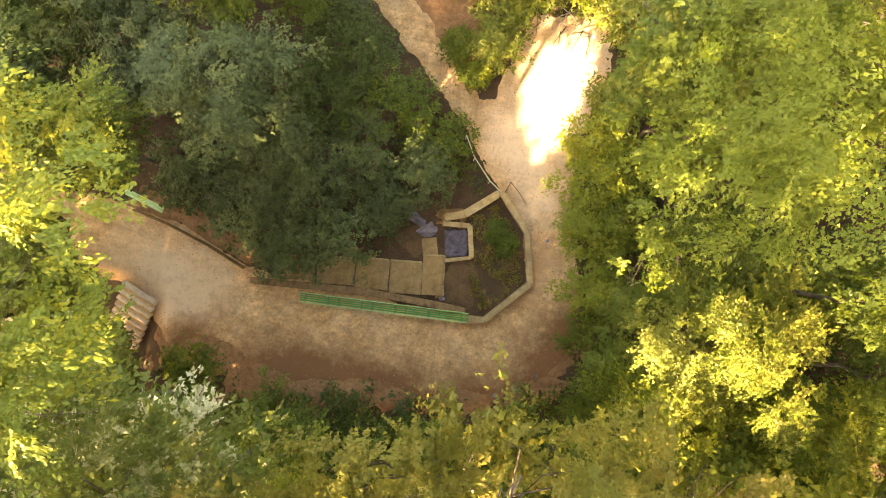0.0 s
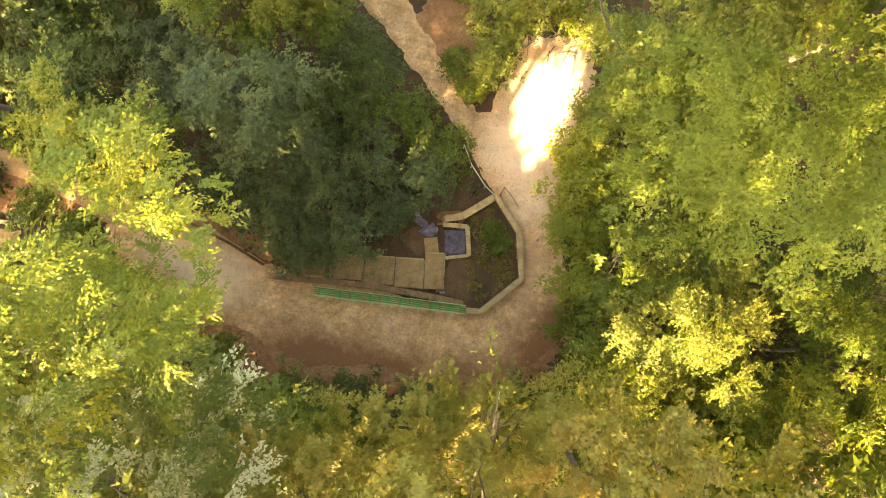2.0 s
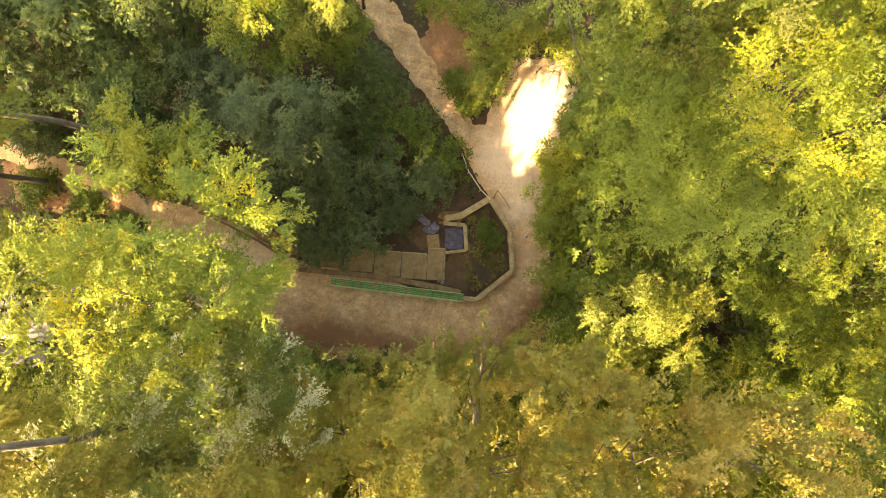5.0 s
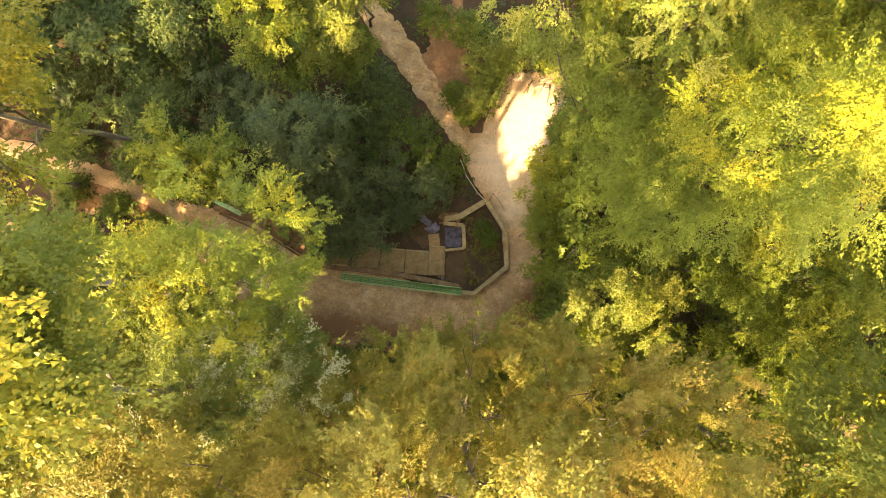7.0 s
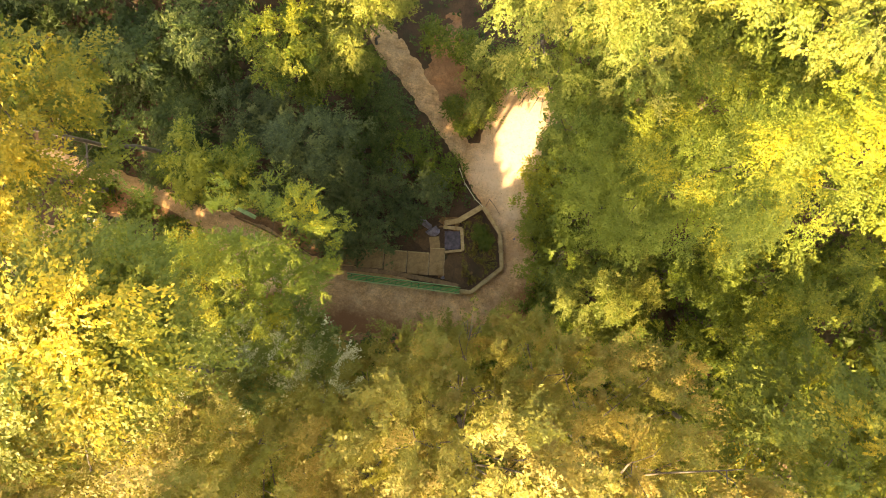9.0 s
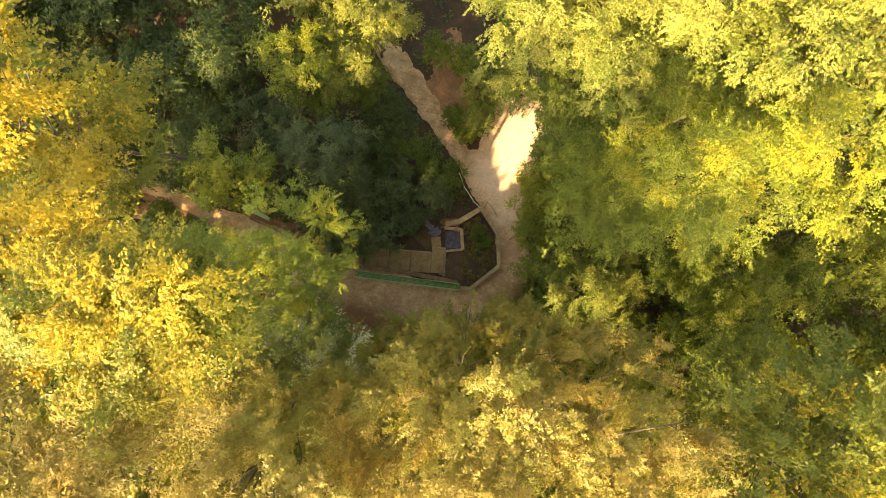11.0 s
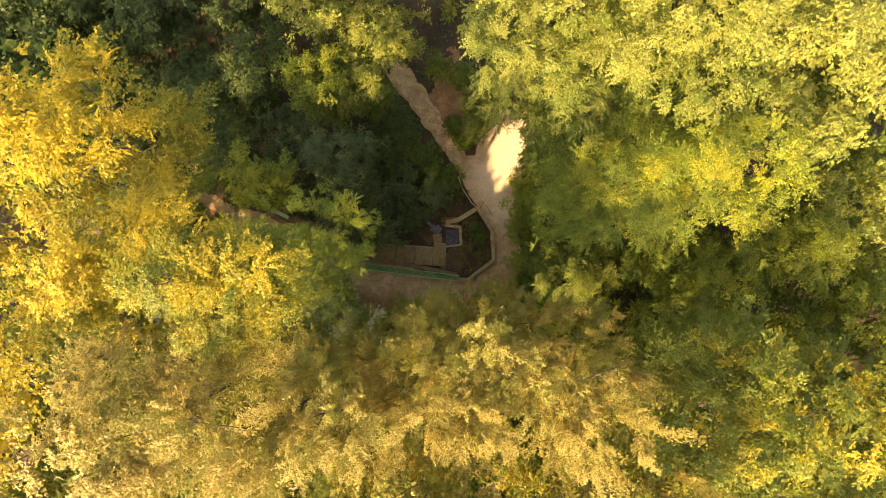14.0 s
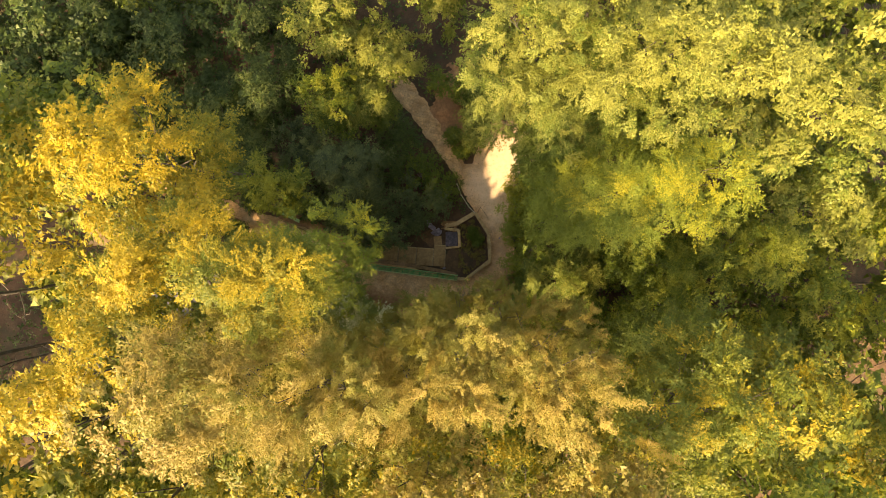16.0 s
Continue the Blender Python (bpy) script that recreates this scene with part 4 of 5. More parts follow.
# the wood goes on around
FAR_TREES = [(-23.5, -3, 30), (-22, -11, 31), (-15, -14.5, 30), (-9.3, -14.5, 30), (-1.5, -14.8, 30), (5, -14.8, 30), (11.5, -15.5, 28), (18, -14.5, 27), (25, -9, 26), (27, 2, 25), (27, 11, 27),
             (-21.5, 3.4, 24), (-28, 3, 28), (-14, -20, 29), (0, -21, 29), (12, -22, 28), (-24, -19, 29), (24, -20, 26), (19, -18.5, 22), (29.5, -14, 24), (33, -18.5, 22), (37, -22, 22), (5, 22, 25), (14, 21, 27), (24, 20, 27), (-13, 25, 15), (-4, 25, 17),
             # the first two here are unseen, added to shade the north-west
             (-27.5, 6.4, 20), (-23.6, 6.9, 15), (-30, -8, 30), (30, -3, 24), (32, 7, 25), (32, 16, 26), (35.5, -7.5, 20), (38, -2, 20), (35, -12, 20)]
SHADE_TREES = [(-28, 21.5, 12), (-33, 9, 11), (-34.5, 16, 12), (-27, 26, 13), (-38, 12, 12), (-37, 20, 13), (-31, 13, 10), (-24.5, 18.5, 11), (-28.5, 17, 10), (-30, 10, 9)]
for x, y, top in FAR_TREES:
    pal, tone, label = ("gold", 0.6, GOLD) if y < 5 and x < 8 else ("lime", 0.6, LIME) if y > 0 and x > 0 else ("green", 0.5, GREEN)
    near = abs(x) < 25 and -16 < y < 19
    twig = dict(density=1.3, spray=0.6, cover=1.0, grow=1.35) if near else dict(density=1.0, spray=0.9, cover=0.6, grow=1.9)
    tree("forest_tree", x, y, top, 9, 4.3, pal, label, tone, lobes=11, **twig)
# dense unseen hazel belts, added down slope to keep low sun off square and path
for k in range(10):
    tree("hazel", -17.0 + 2.5 * k, -20.6 - 0.8 * (k % 2), 16.0 + k % 3, 1.0, 2.5, "green", GREEN, 0.4, density=2.2, spray=0.7, lobes=11, cover=1.4, grow=2.6)
for k in range(10):
    tree("hazel", -18.4 + 2.6 * k, -24.0 - 0.8 * (k % 2), 18.0 + k % 3, 2.0, 2.6, "green", GREEN, 0.4, density=1.6, spray=0.7, lobes=11, cover=1.4, grow=3.0)
for k in range(8):
    tree("hazel", -38.0 + 2.6 * k, -18.2 - 0.8 * (k % 2), 20.0 + k % 3, 2.0, 2.6, "green", GREEN, 0.4, density=2.2, spray=0.7, lobes=11, cover=1.4, grow=3.0)
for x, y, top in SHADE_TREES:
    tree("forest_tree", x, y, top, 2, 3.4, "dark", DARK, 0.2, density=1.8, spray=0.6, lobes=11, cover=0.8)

# ---- shrubs ----
for x, y, top, r, pal, label, tone in (
    (-5.3, 3.0, 3.3, 1.5, "grey", "dense dark green shrub on the bank", 0.5), (-3.3, 4.0, 2.6, 1.3, "grey", "dense grey-green shrub on the bank", 0.5),
    (-4.5, 0.55, 2.6, 1.5, "grey", "dense grey-green shrub behind the stone slabs", 0.7), (-2.6, 1.7, 2.0, 1.0, "grey", "grey-green shrub beside the spring", 0.4),
    (-6.6, 0.5, 2.2, 1.2, "grey", "dense grey-green shrub behind the stone slabs", 0.6), (-7.2, 1.2, 2.8, 1.5, "grey", "dense grey-green shrub on the bank", 0.6), (-6.7, 3.2, 3.6, 1.4, "grey", "grey-green shrub on the bank", 0.5),
    (-9.2, 2.4, 2.2, 1.2, "grey", "dense grey-green shrub on the bank", 0.5), (-1.0, 3.2, 2.0, 1.2, "grey", "dense grey-green shrub above the spring", 0.5),
    (-2.0, 5.6, 2.4, 1.5, "green", "leafy green shrub beside the path", 0.15), (0.0, 4.3, 1.5, 1.1, "green", "leafy green shrub beside the path", 0.2),
    (-3.6, 7.4, 3.0, 1.6, "dark", "leafy dark green shrub beside the path", 0.5), (-5.2, 6.2, 3.4, 1.5, "dark", "dense dark green shrub on the bank", 0.5),
    (-4.2, 9.2, 3.4, 1.4, "dark", "leafy dark green shrub beside the path", 0.5), (2.45, 8.5, 3.2, 1.0, "lime", "yellow-green bush in full sun", 0.45),
    (2.6, 10.6, 4.0, 1.1, "lime", "yellow-green bush in full sun", 0.5), (4.5, 11.4, 3.8, 1.1, "lime", "yellow-green bush in full sun", 0.5),
    (0.65, 8.9, 0.7, 0.45, "green", "low green shrub beside the path", 0.4), (1.35, 7.6, 0.6, 0.4, "green", "low green shrub beside the path", 0.4),
    (6.3, 4.4, 4.2, 1.0, "beech", "yellow-green bush at the edge of the square", 0.5), (5.8, 2.5, 4.0, 0.9, "beech", "leafy green bush at the edge of the square", 0.5),
    (5.9, 0.6, 4.2, 1.0, "beech", "leafy green bush at the edge of the square", 0.3), (6.0, -1.5, 4.4, 1.0, "beech", "leafy green bush at the edge of the square", 0.3),
    (6.4, -3.5, 3.0, 1.0, "green", "leafy green bush at the edge of the square", 0.3), (8.0, 6.8, 4.0, 1.2, "lime", "yellow-green bush at the edge of the square", 0.5),
    (7.3, 9.9, 2.6, 0.8, "lime", "yellow-green bush at the edge of the clearing", 0.5), (7.0, 6.4, 2.2, 0.7, "lime", "yellow-green bush at the edge of the clearing", 0.5),
    (6.2, 11.2, 2.4, 0.9, "green", "leafy green bush at the edge of the clearing", 0.6), (3.5, 10.6, 2.0, 0.7, "lime", "yellow-green bush at the edge of the clearing", 0.4),
    (-0.4, 13.2, 2.4, 0.9, "green", "leafy green bush beside the litter", 0.3), (1.7, 12.4, 2.6, 0.9, "green", "leafy green bush beside the litter", 0.3),
    # thickets below the square are added to keep low sun off it
    (8.4, 9.2, 4.0, 1.2, "lime", "yellow-green bush at the edge of the square", 0.4), (-8.2, -9.3, 4.0, 1.7, "green", "tall green thicket added below the square to block the sun", 0.3), (-5.4, -9.6, 4.0, 1.7, "green", "tall green thicket added below the square to block the sun", 0.3), (-2.6, -9.2, 3.6, 1.6, "green", "tall green thicket added below the square to block the sun", 0.3),
    (0.4, -9.4, 3.8, 1.7, "green", "tall green thicket added below the square to block the sun", 0.3), (3.2, -9.6, 3.8, 1.7, "green", "tall green thicket added below the square to block the sun", 0.3), (6.0, -8.8, 4.0, 1.6, "green", "tall green thicket added below the square to block the sun", 0.3),
    (-11.2, -7.6, 4.0, 1.6, "green", "tall green thicket added below the square to block the sun", 0.3), (5.8, -6.4, 2.6, 1.2, "green", "leafy green bush below the square", 0.3),
    (3.2, -7.6, 2.4, 1.1, "green", "leafy green bush below the square", 0.3), (-1.2, -8.0, 2.0, 1.2, "dark", "dark green bush below the square", 0.4),
    (-4.4, -7.4, 1.6, 1.1, "dark", "dark green bush below the square", 0.4), (-7.6, -6.9, 2.4, 1.2, "green", "leafy green bush below the square", 0.3),
    (-10.6, -5.0, 2.0, 0.9, "green", "leafy green bush below the square", 0.4),
    (2.35, 0.75, 0.5, 0.42, "green", "leafy plant growing inside the walls", 0.1), (2.75, 0.1, 0.4, 0.34, "green", "leafy plant growing inside the walls", 0.2),
    (7.4, 0.9, 4.0, 1.2, "green", "leafy green bush under the tall beech", 0.4), (7.3, 3.2, 4.0, 1.2, "green", "leafy green bush under the tall beech", 0.4), (10.2, 0.6, 4.8, 1.6, "green", "tall green thicket among the trees", 0.4),
    (11.6, -0.8, 5.0, 1.7, "green", "tall green thicket among the trees", 0.4), (13.8, -2.2, 5.6, 1.8, "green", "tall green thicket among the trees", 0.4), (16.0, -1.4, 5.8, 1.8, "green", "tall green thicket among the trees", 0.4),
    # thickets below the steps are added to stop sun flecks there
    (-14.6, -7.6, 3.4, 1.5, "green", "tall green thicket added below the steps to block the sun", 0.4), (-15.8, -9.2, 3.8, 1.6, "green", "tall green thicket added below the steps to block the sun", 0.4), (-17.2, -6.0, 2.6, 1.3, "green", "tall green thicket added below the steps to block the sun", 0.4),
    (-24.4, 14.4, 4.0, 1.8, "dark", "dense dark green shrub in the wood", 0.3), (-25.4, 16.6, 4.0, 1.8, "dark", "dense dark green shrub in the wood", 0.3), (-23.4, 12.2, 3.6, 1.7, "dark", "dense dark green shrub in the wood", 0.3),
    (-21.2, 8.4, 2.6, 1.5, "dark", "dense dark green shrub in the wood", 0.4), (-19.4, 9.6, 2.6, 1.5, "dark", "dense dark green shrub in the wood", 0.4), (-22.6, 6.8, 2.0, 1.2, "dark", "dense dark green shrub in the wood", 0.4),
    (-16.2, 10.2, 3.6, 1.7, "dark", "dense dark green shrub in the wood", 0.3), (-14.6, 9.2, 3.6, 1.5, "dark", "dense dark green shrub in the wood", 0.3), (-26.8, 14.6, 4.6, 1.8, "dark", "dense dark green shrub in the wood", 0.3),
    (-22.2, 15.8, 4.4, 1.8, "dark", "dense dark green shrub in the wood", 0.3), (18.2, -9.0, 5.6, 1.9, "green", "tall green thicket among the trees", 0.3), (16.0, -10.0, 5.0, 1.8, "green", "tall green thicket among the trees", 0.3),
    (20.6, -8.4, 5.6, 1.8, "green", "tall green thicket among the trees", 0.3), (13.2, -10.6, 4.6, 1.7, "green", "tall green thicket among the trees", 0.3), (17.2, -3.4, 6.4, 1.7, "green", "tall green thicket among the trees", 0.4),
    (-17.6, 0.9, 0.8, 0.7, "green", "low leafy shrub beside the forest path", 0.3), (-19.6, 1.9, 0.8, 0.75, "green", "low leafy shrub beside the forest path", 0.3), (-22.2, 3.0, 1.0, 0.9, "green", "low leafy shrub beside the forest path", 0.3),
    (-18.4, 4.6, 1.5, 0.8, "dark", "low leafy shrub beside the forest path", 0.5), (-21.6, 5.6, 2.0, 1.0, "dark", "low leafy shrub beside the forest path", 0.5), (-16.0, 3.5, 1.4, 0.7, "dark", "low leafy shrub beside the forest path", 0.5),
    (-10.9, 2.8, 1.5, 0.9, "dark", "leafy green shrub beside the bench", 0.5), (-10.2, 3.6, 3.0, 1.3, "grey", "dense grey-green shrub on the bank", 0.5),
):
    shrub(x, y, top, r, pal, label, tone, **(dict(density=8.0, per=14, leaf=0.045, spray=0.2) if "inside" in label else dict(density=4.6, per=23, leaf=0.064)))


def undergrowth():
    """Low herbs and saplings all over the forest floor, clear of the paths."""
    rng = np.random.default_rng(9)
    n = 6000
    x, y = rng.uniform(-40, 32, n), rng.uniform(-24, 26, n)
    free = np.ones(n, bool)
    for poly, gap in ((SQUARE, 0.35), (LEFT_PATH, 0.3), (RED_PATCH, -0.3)):
        free &= ~(inside(poly, x, y) | (edge_distance(poly, x, y) < gap))
    walls = [(-9.0, -2.0), (2.0, -3.6), (4.2, -1.6), (4.0, 1.0), (2.6, 2.8), (-1.6, 1.8), (-3.8, 0.2)]
    free &= ~inside(walls, x, y)
    free &= ~((x < -13.6) & (x > -26) & (y < 1.5) & (y > -7))
    x, y = x[free], y[free]
    z = height(x, y) + rng.uniform(0.05, 0.9, len(x)) * rng.uniform(0.2, 1, len(x))
    c = np.stack([x, y, z], 1)
    o = rng.normal(0, 1, c.shape)
    o[:, 2] = np.abs(o[:, 2]) + 0.5
    o /= np.linalg.norm(o, axis=1, keepdims=True)
    pos, nrm, tn, way = spray_leaves(rng, c, o, rng.normal(0, 1, len(c)), 9, 0.5, 0.12, 0.4, 0.25)
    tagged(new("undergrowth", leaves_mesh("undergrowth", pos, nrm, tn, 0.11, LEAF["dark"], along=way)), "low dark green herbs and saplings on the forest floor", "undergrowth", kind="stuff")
    return len(pos)


undergrowth()
# unseen hazels, added down the slope to the west to shade path and ground
for x, y, top in ((-33.5, -9.6, 14.0), (-44.0, -22.0, 17.0), (-41.0, -18.0, 16.0), (-47.5, -25.0, 18.0), (-44.5, -17.0, 17.0), (-48.0, -20.5, 17.0)):
    tree("hazel", x, y, top, 1.0, 2.8, "green", GREEN, 0.4, density=1.8, spray=0.8, lobes=11, cover=1.3, grow=3.0)
# slim trees added below the steps to shade the bank behind the spring
for x, y, top, base, radius in ((-10.9, -5.7, 17.0, 6.0, 2.4), (-14.4, -8.6, 19.0, 7.0, 2.4)):
    tree("linden", x, y, top, base, radius, "lime", GREEN, 0.35, density=2.0, spray=0.5, lobes=11, cover=1.4, grow=0.9)


# ---- spring enclosure ----
BED_OUTLINE = [(-8.2, -1.2), (-3.4, -1.7), (0.4, -2.4), (1.8, -3.0), (3.7, -1.5), (3.55, 0.7), (2.4, 2.3), (0.9, 1.5), (-1.5, 1.9), (-3.5, 0.4), (-7.8, 0.2)]
sheet("spring_bed", BED_OUTLINE, BED, -0.05, "brown earth with dry leaves inside the low walls", "earth", 0.16, 0.1)


def weeds():
    """Sparse weeds and dry stalks between the walls of the spring."""
    rng = np.random.default_rng(33)
    x, y = rng.uniform(1.2, 3.7, 900), rng.uniform(-2.9, 2.3, 900)
    thick = np.array([noise.noise(Vector((a * 0.9, b * 0.9, 3))) for a, b in zip(x, y)])
    ok = inside(BED_OUTLINE, x, y) & (edge_distance(BED_OUTLINE, x, y) > 0.2) & (thick > -0.15)
    x, y = x[ok], y[ok]
    c = np.stack([x, y, rng.uniform(-0.02, 0.16, len(x))], 1)
    o = rng.normal(0, 1, c.shape)
    o[:, 2] = np.abs(o[:, 2]) + 0.3
    o /= np.linalg.norm(o, axis=1, keepdims=True)
    pos, nrm, tn, way = spray_leaves(rng, c, o, rng.normal(0, 1, len(c)), 9, 0.15, 0.2, 0.3, 0.75)
    tagged(new("weeds", leaves_mesh("weeds", pos, nrm, tn, 0.035, LEAF["amber"], True, way)), "sparse green and dry weeds inside the low walls", "weeds", kind="stuff")


weeds()

def wall_run(name, pts, width, tall, mat, cap_mat, label, sink=0.45):
    """A low wall along the points, one straight body and one coping stone run per stretch."""
    thing = tagged(new(name), label, "wall")
    thing.location = (pts[0][0], pts[0][1], 0)
    for (x0, y0), (x1, y1) in zip(pts, pts[1:]):
        run = math.hypot(x1 - x0, y1 - y0)
        ang = math.degrees(math.atan2(y1 - y0, x1 - x0))
        m = pose((x0 + x1) / 2 - pts[0][0], (y0 + y1) / 2 - pts[0][1], 0, 0, 0, ang)
        part("wall_body", box((run + width * 0.35, width * 0.8, tall + sink), m @ pose(0, 0, (tall - sink) / 2), 0.015, 0.004), mat, thing)
        stones = max(1, round(run / 0.8))
        for k in range(stones):
            s = run / stones
            mm = m @ pose(-run / 2 + s * (k + 0.5), random.uniform(-0.008, 0.008), tall + 0.045 + random.uniform(-0.006, 0.006), 0, 0, random.uniform(-0.6, 0.6))
            part("coping_stone", box((s - 0.012, width, 0.09), mm, 0.018, 0.006), cap_mat, thing)
    return thing


wall_run("low_wall", [(2.55, 2.45), (3.65, 0.72), (3.78, -1.52), (1.8, -3.1), (1.1, -3.02)], 0.25, 0.38, STONE, CONCRETE, "low wall with pale concrete coping round the spring")
wall_run("north_wall", [(2.45, 2.42), (0.95, 1.52), (0.1, 1.38)], 0.34, 0.30, STONE, CONCRETE, "low wall with sandy coping above the spring")
wall_run("back_wall", [(0.9, -2.72), (-0.2, -2.46), (-3.4, -1.86), (-8.4, -1.36)], 0.3, 0.28, BROWN_STONE, BROWN_STONE, "low brown stone wall behind the green benches")
wall_run("basin_wall", [(1.25, -0.38), (1.18, 1.02), (0.02, 1.12)], 0.22, 0.16, STONE, CONCRETE, "concrete rim round the spring basin")
wall_run("basin_kerb", [(1.25, -0.38), (0.1, -0.5)], 0.16, 0.10, STONE, CONCRETE, "concrete kerb in front of the spring basin")


def uneven_slab(name, x, y, sx, sy, z, turn, label, mat=None, thick=0.14, lip=True):
    thing = tagged(new(name), label, "slab")
    thing.location = (x, y, z)
    thing.rotation_euler = (0, 0, radians(turn))
    part("slab_face", box((sx, sy, thick), pose(0, 0, 0), 0.02, 0.006), mat or SLAB, thing)
    if lip:
        part("edge_strip", box((sx + 0.03, 0.07, 0.07), pose(0, sy / 2 + 0.02, thick / 2), 0.012, 0.004), CONCRETE, thing)
        part("joint_edge", box((0.06, sy, thick + 0.14), pose(sx / 2 + 0.03, 0, 0.0), 0.01, 0.004), STONE, thing)
    part("footing", box((sx * 0.9, sy * 0.9, 0.45), pose(0, 0, -0.28), 0.01), STONE, thing)
    return thing


uneven_slab("stone_slab", -0.45, -1.16, 0.92, 1.75, 0.06, -3, "long sandy concrete slab beside the spring basin")
uneven_slab("stone_slab", -1.68, -1.26, 1.36, 1.42, 0.0, -4, "square sandy concrete slab behind the benches")
uneven_slab("stone_slab", -3.16, -1.1, 1.42, 1.34, -0.01, -5, "square sandy concrete slab half under the shrub")
uneven_slab("stone_slab", -4.76, -0.96, 1.6, 1.2, -0.01, -4, "sandy concrete slab under the shrub")
uneven_slab("stone_slab", -6.6, -0.8, 1.75, 1.05, -0.02, -4, "sandy concrete slab under the shrub")
uneven_slab("stone_slab", -0.58, 0.12, 0.66, 0.74, 0.10, 6, "small pale slab between rocks and slab", lip=False)


def water_surface():
    """The basin's film of dark water with blue-grey folds."""
    bm = bmesh.new()
    nx = 18
    grid = [[bm.verts.new((0.08 + 1.02 * i / nx, -0.34 + 1.2 * j / nx, 0.02 + 0.07 * noise.noise(Vector((i * 0.4, j * 0.55, 2))) + 0.04 * noise.noise(Vector((i * 1.1, j * 0.9, 5))))) for j in range(nx + 1)] for i in range(nx + 1)]
    for i in range(nx):
        for j in range(nx):
            bm.faces.new((grid[i][j], grid[i + 1][j], grid[i + 1][j + 1], grid[i][j + 1]))
    ob = new("basin_cover", mesh_of(bm, "basin_cover", TARP, True))
    sol = ob.modifiers.new("thick", "SOLIDIFY")
    sol.thickness = 0.02
    tagged(ob, "wrinkled blue-grey sheet covering the spring basin", "sheet")


water_surface()


def rock(x, y, z, sx, sy, sz, turn, seed, label):
    bm = bmesh.new()
    bmesh.ops.create_icosphere(bm, subdivisions=2, radius=1)
    for v in bm.verts:
        n = noise.noise(v.co * 1.3 + Vector((seed * 7, 0, 0))) * 0.7 + noise.noise(v.co * 3.5 + Vector((0, seed * 3, 0))) * 0.16
        v.co = v.co * (1 + n)
        v.co = Vector((round(v.co.x * 4) / 4 * 0.35 + v.co.x * 0.65, v.co.y, v.co.z))
        v.co = pose(0, 0, 0, 0, 0, turn) @ Vector((v.co.x * sx, v.co.y * sy, v.co.z * sz))
    ob = new("rock", mesh_of(bm, "rock", GREY_ROCK))
    ob.location = (x, y, z)
    tagged(ob, label, "rock")


rock(-1.12, 1.32, -0.02, 0.55, 0.24, 0.3, -42, 1, "jagged blue-grey rock above the spring")
rock(-0.65, 0.85, -0.02, 0.42, 0.34, 0.28, 20, 2, "rounded blue-grey rock above the spring")
rock(-1.35, 1.62, -0.02, 0.2, 0.14, 0.25, 30, 3, "small jagged grey rock above the spring")
for x, y, sx in ((4.62, 0.35, 0.09), (4.1, -5.6, 0.08), (3.2, -6.2, 0.1), (2.3, -6.5, 0.12), (-0.05, -2.2, 0.12)):
    rock(x, y, 0.07, sx, sx * 0.7, sx * 0.6, x * 50, x, "small pale stone lying on the dirt")


def soil_bed():
    """Dark earth in front of the basin and behind the slabs."""
    for cx, cy, rx, ry in ((0.75, -1.55, 0.75, 1.05), (-1.6, 0.35, 0.95, 0.75)):
        bm = bmesh.new()
        centre = bm.verts.new((0, 0, 0.02))
        ring = []
        for k in range(40):
            a = k * math.tau / 40
            r = 1 + 0.18 * noise.noise(Vector((math.cos(a) * 2, math.sin(a) * 2, cx)))
            ring.append(bm.verts.new((rx * r * math.copysign(abs(math.cos(a)) ** 0.6, math.cos(a)), ry * r * math.copysign(abs(math.sin(a)) ** 0.6, math.sin(a)), 0.0)))
        for k in range(40):
            bm.faces.new((centre, ring[k], ring[(k + 1) % 40]))
        ob = new("dark_soil", mesh_of(bm, "dark_soil", SOIL, True))
        ob.location = (cx, cy, -0.035)
        tagged(ob, "dark soil beside the spring basin", "soil", kind="structure")


soil_bed()


# ---- benches ----
def green_bench():
    thing = tagged(new("bench"), "bright green slatted park bench with a backrest against the wall", "bench", "benches along the wall")
    for k in range(4):
        part("seat_slat", box((1.47, 0.058, 0.032), pose(0, -0.2 + k * 0.088, 0.45), 0.006, 0.002), GREEN_PAINT if k else PALE_PAINT, thing)
    for k in range(3):
        part("back_slat", box((1.47, 0.026, 0.075), pose(0, 0.17 + 0.035 * k, 0.56 + k * 0.11, -18), 0.006, 0.002), PALE_PAINT if k == 2 else GREEN_PAINT, thing)
    for s in (-0.5, 0.5):
        part("leg", box((0.05, 0.05, 0.46), pose(s, -0.15, 0.22), 0.006), IRON, thing)
        part("back_post", box((0.05, 0.04, 0.92), pose(s, 0.19, 0.44, -5), 0.006), PALE_PAINT, thing)
        part("bearer", box((0.05, 0.36, 0.04), pose(s, -0.02, 0.415), 0.006), IRON, thing)
    return thing


bench = green_bench()
b0, b1 = Vector((-6.2, -2.08, 0.06)), Vector((1.05, -3.0, 0.06))
turn = math.degrees(math.atan2(b1.y - b0.y, b1.x - b0.x))
for k in range(5):
    p = b0.lerp(b1, (k + 0.5) / 5)
    m = pose(p.x, p.y, p.z, 0, 0, turn + random.uniform(-0.4, 0.4))
    if k == 0:
        bench.matrix_world = m
    else:
        copy_thing(bench, m)


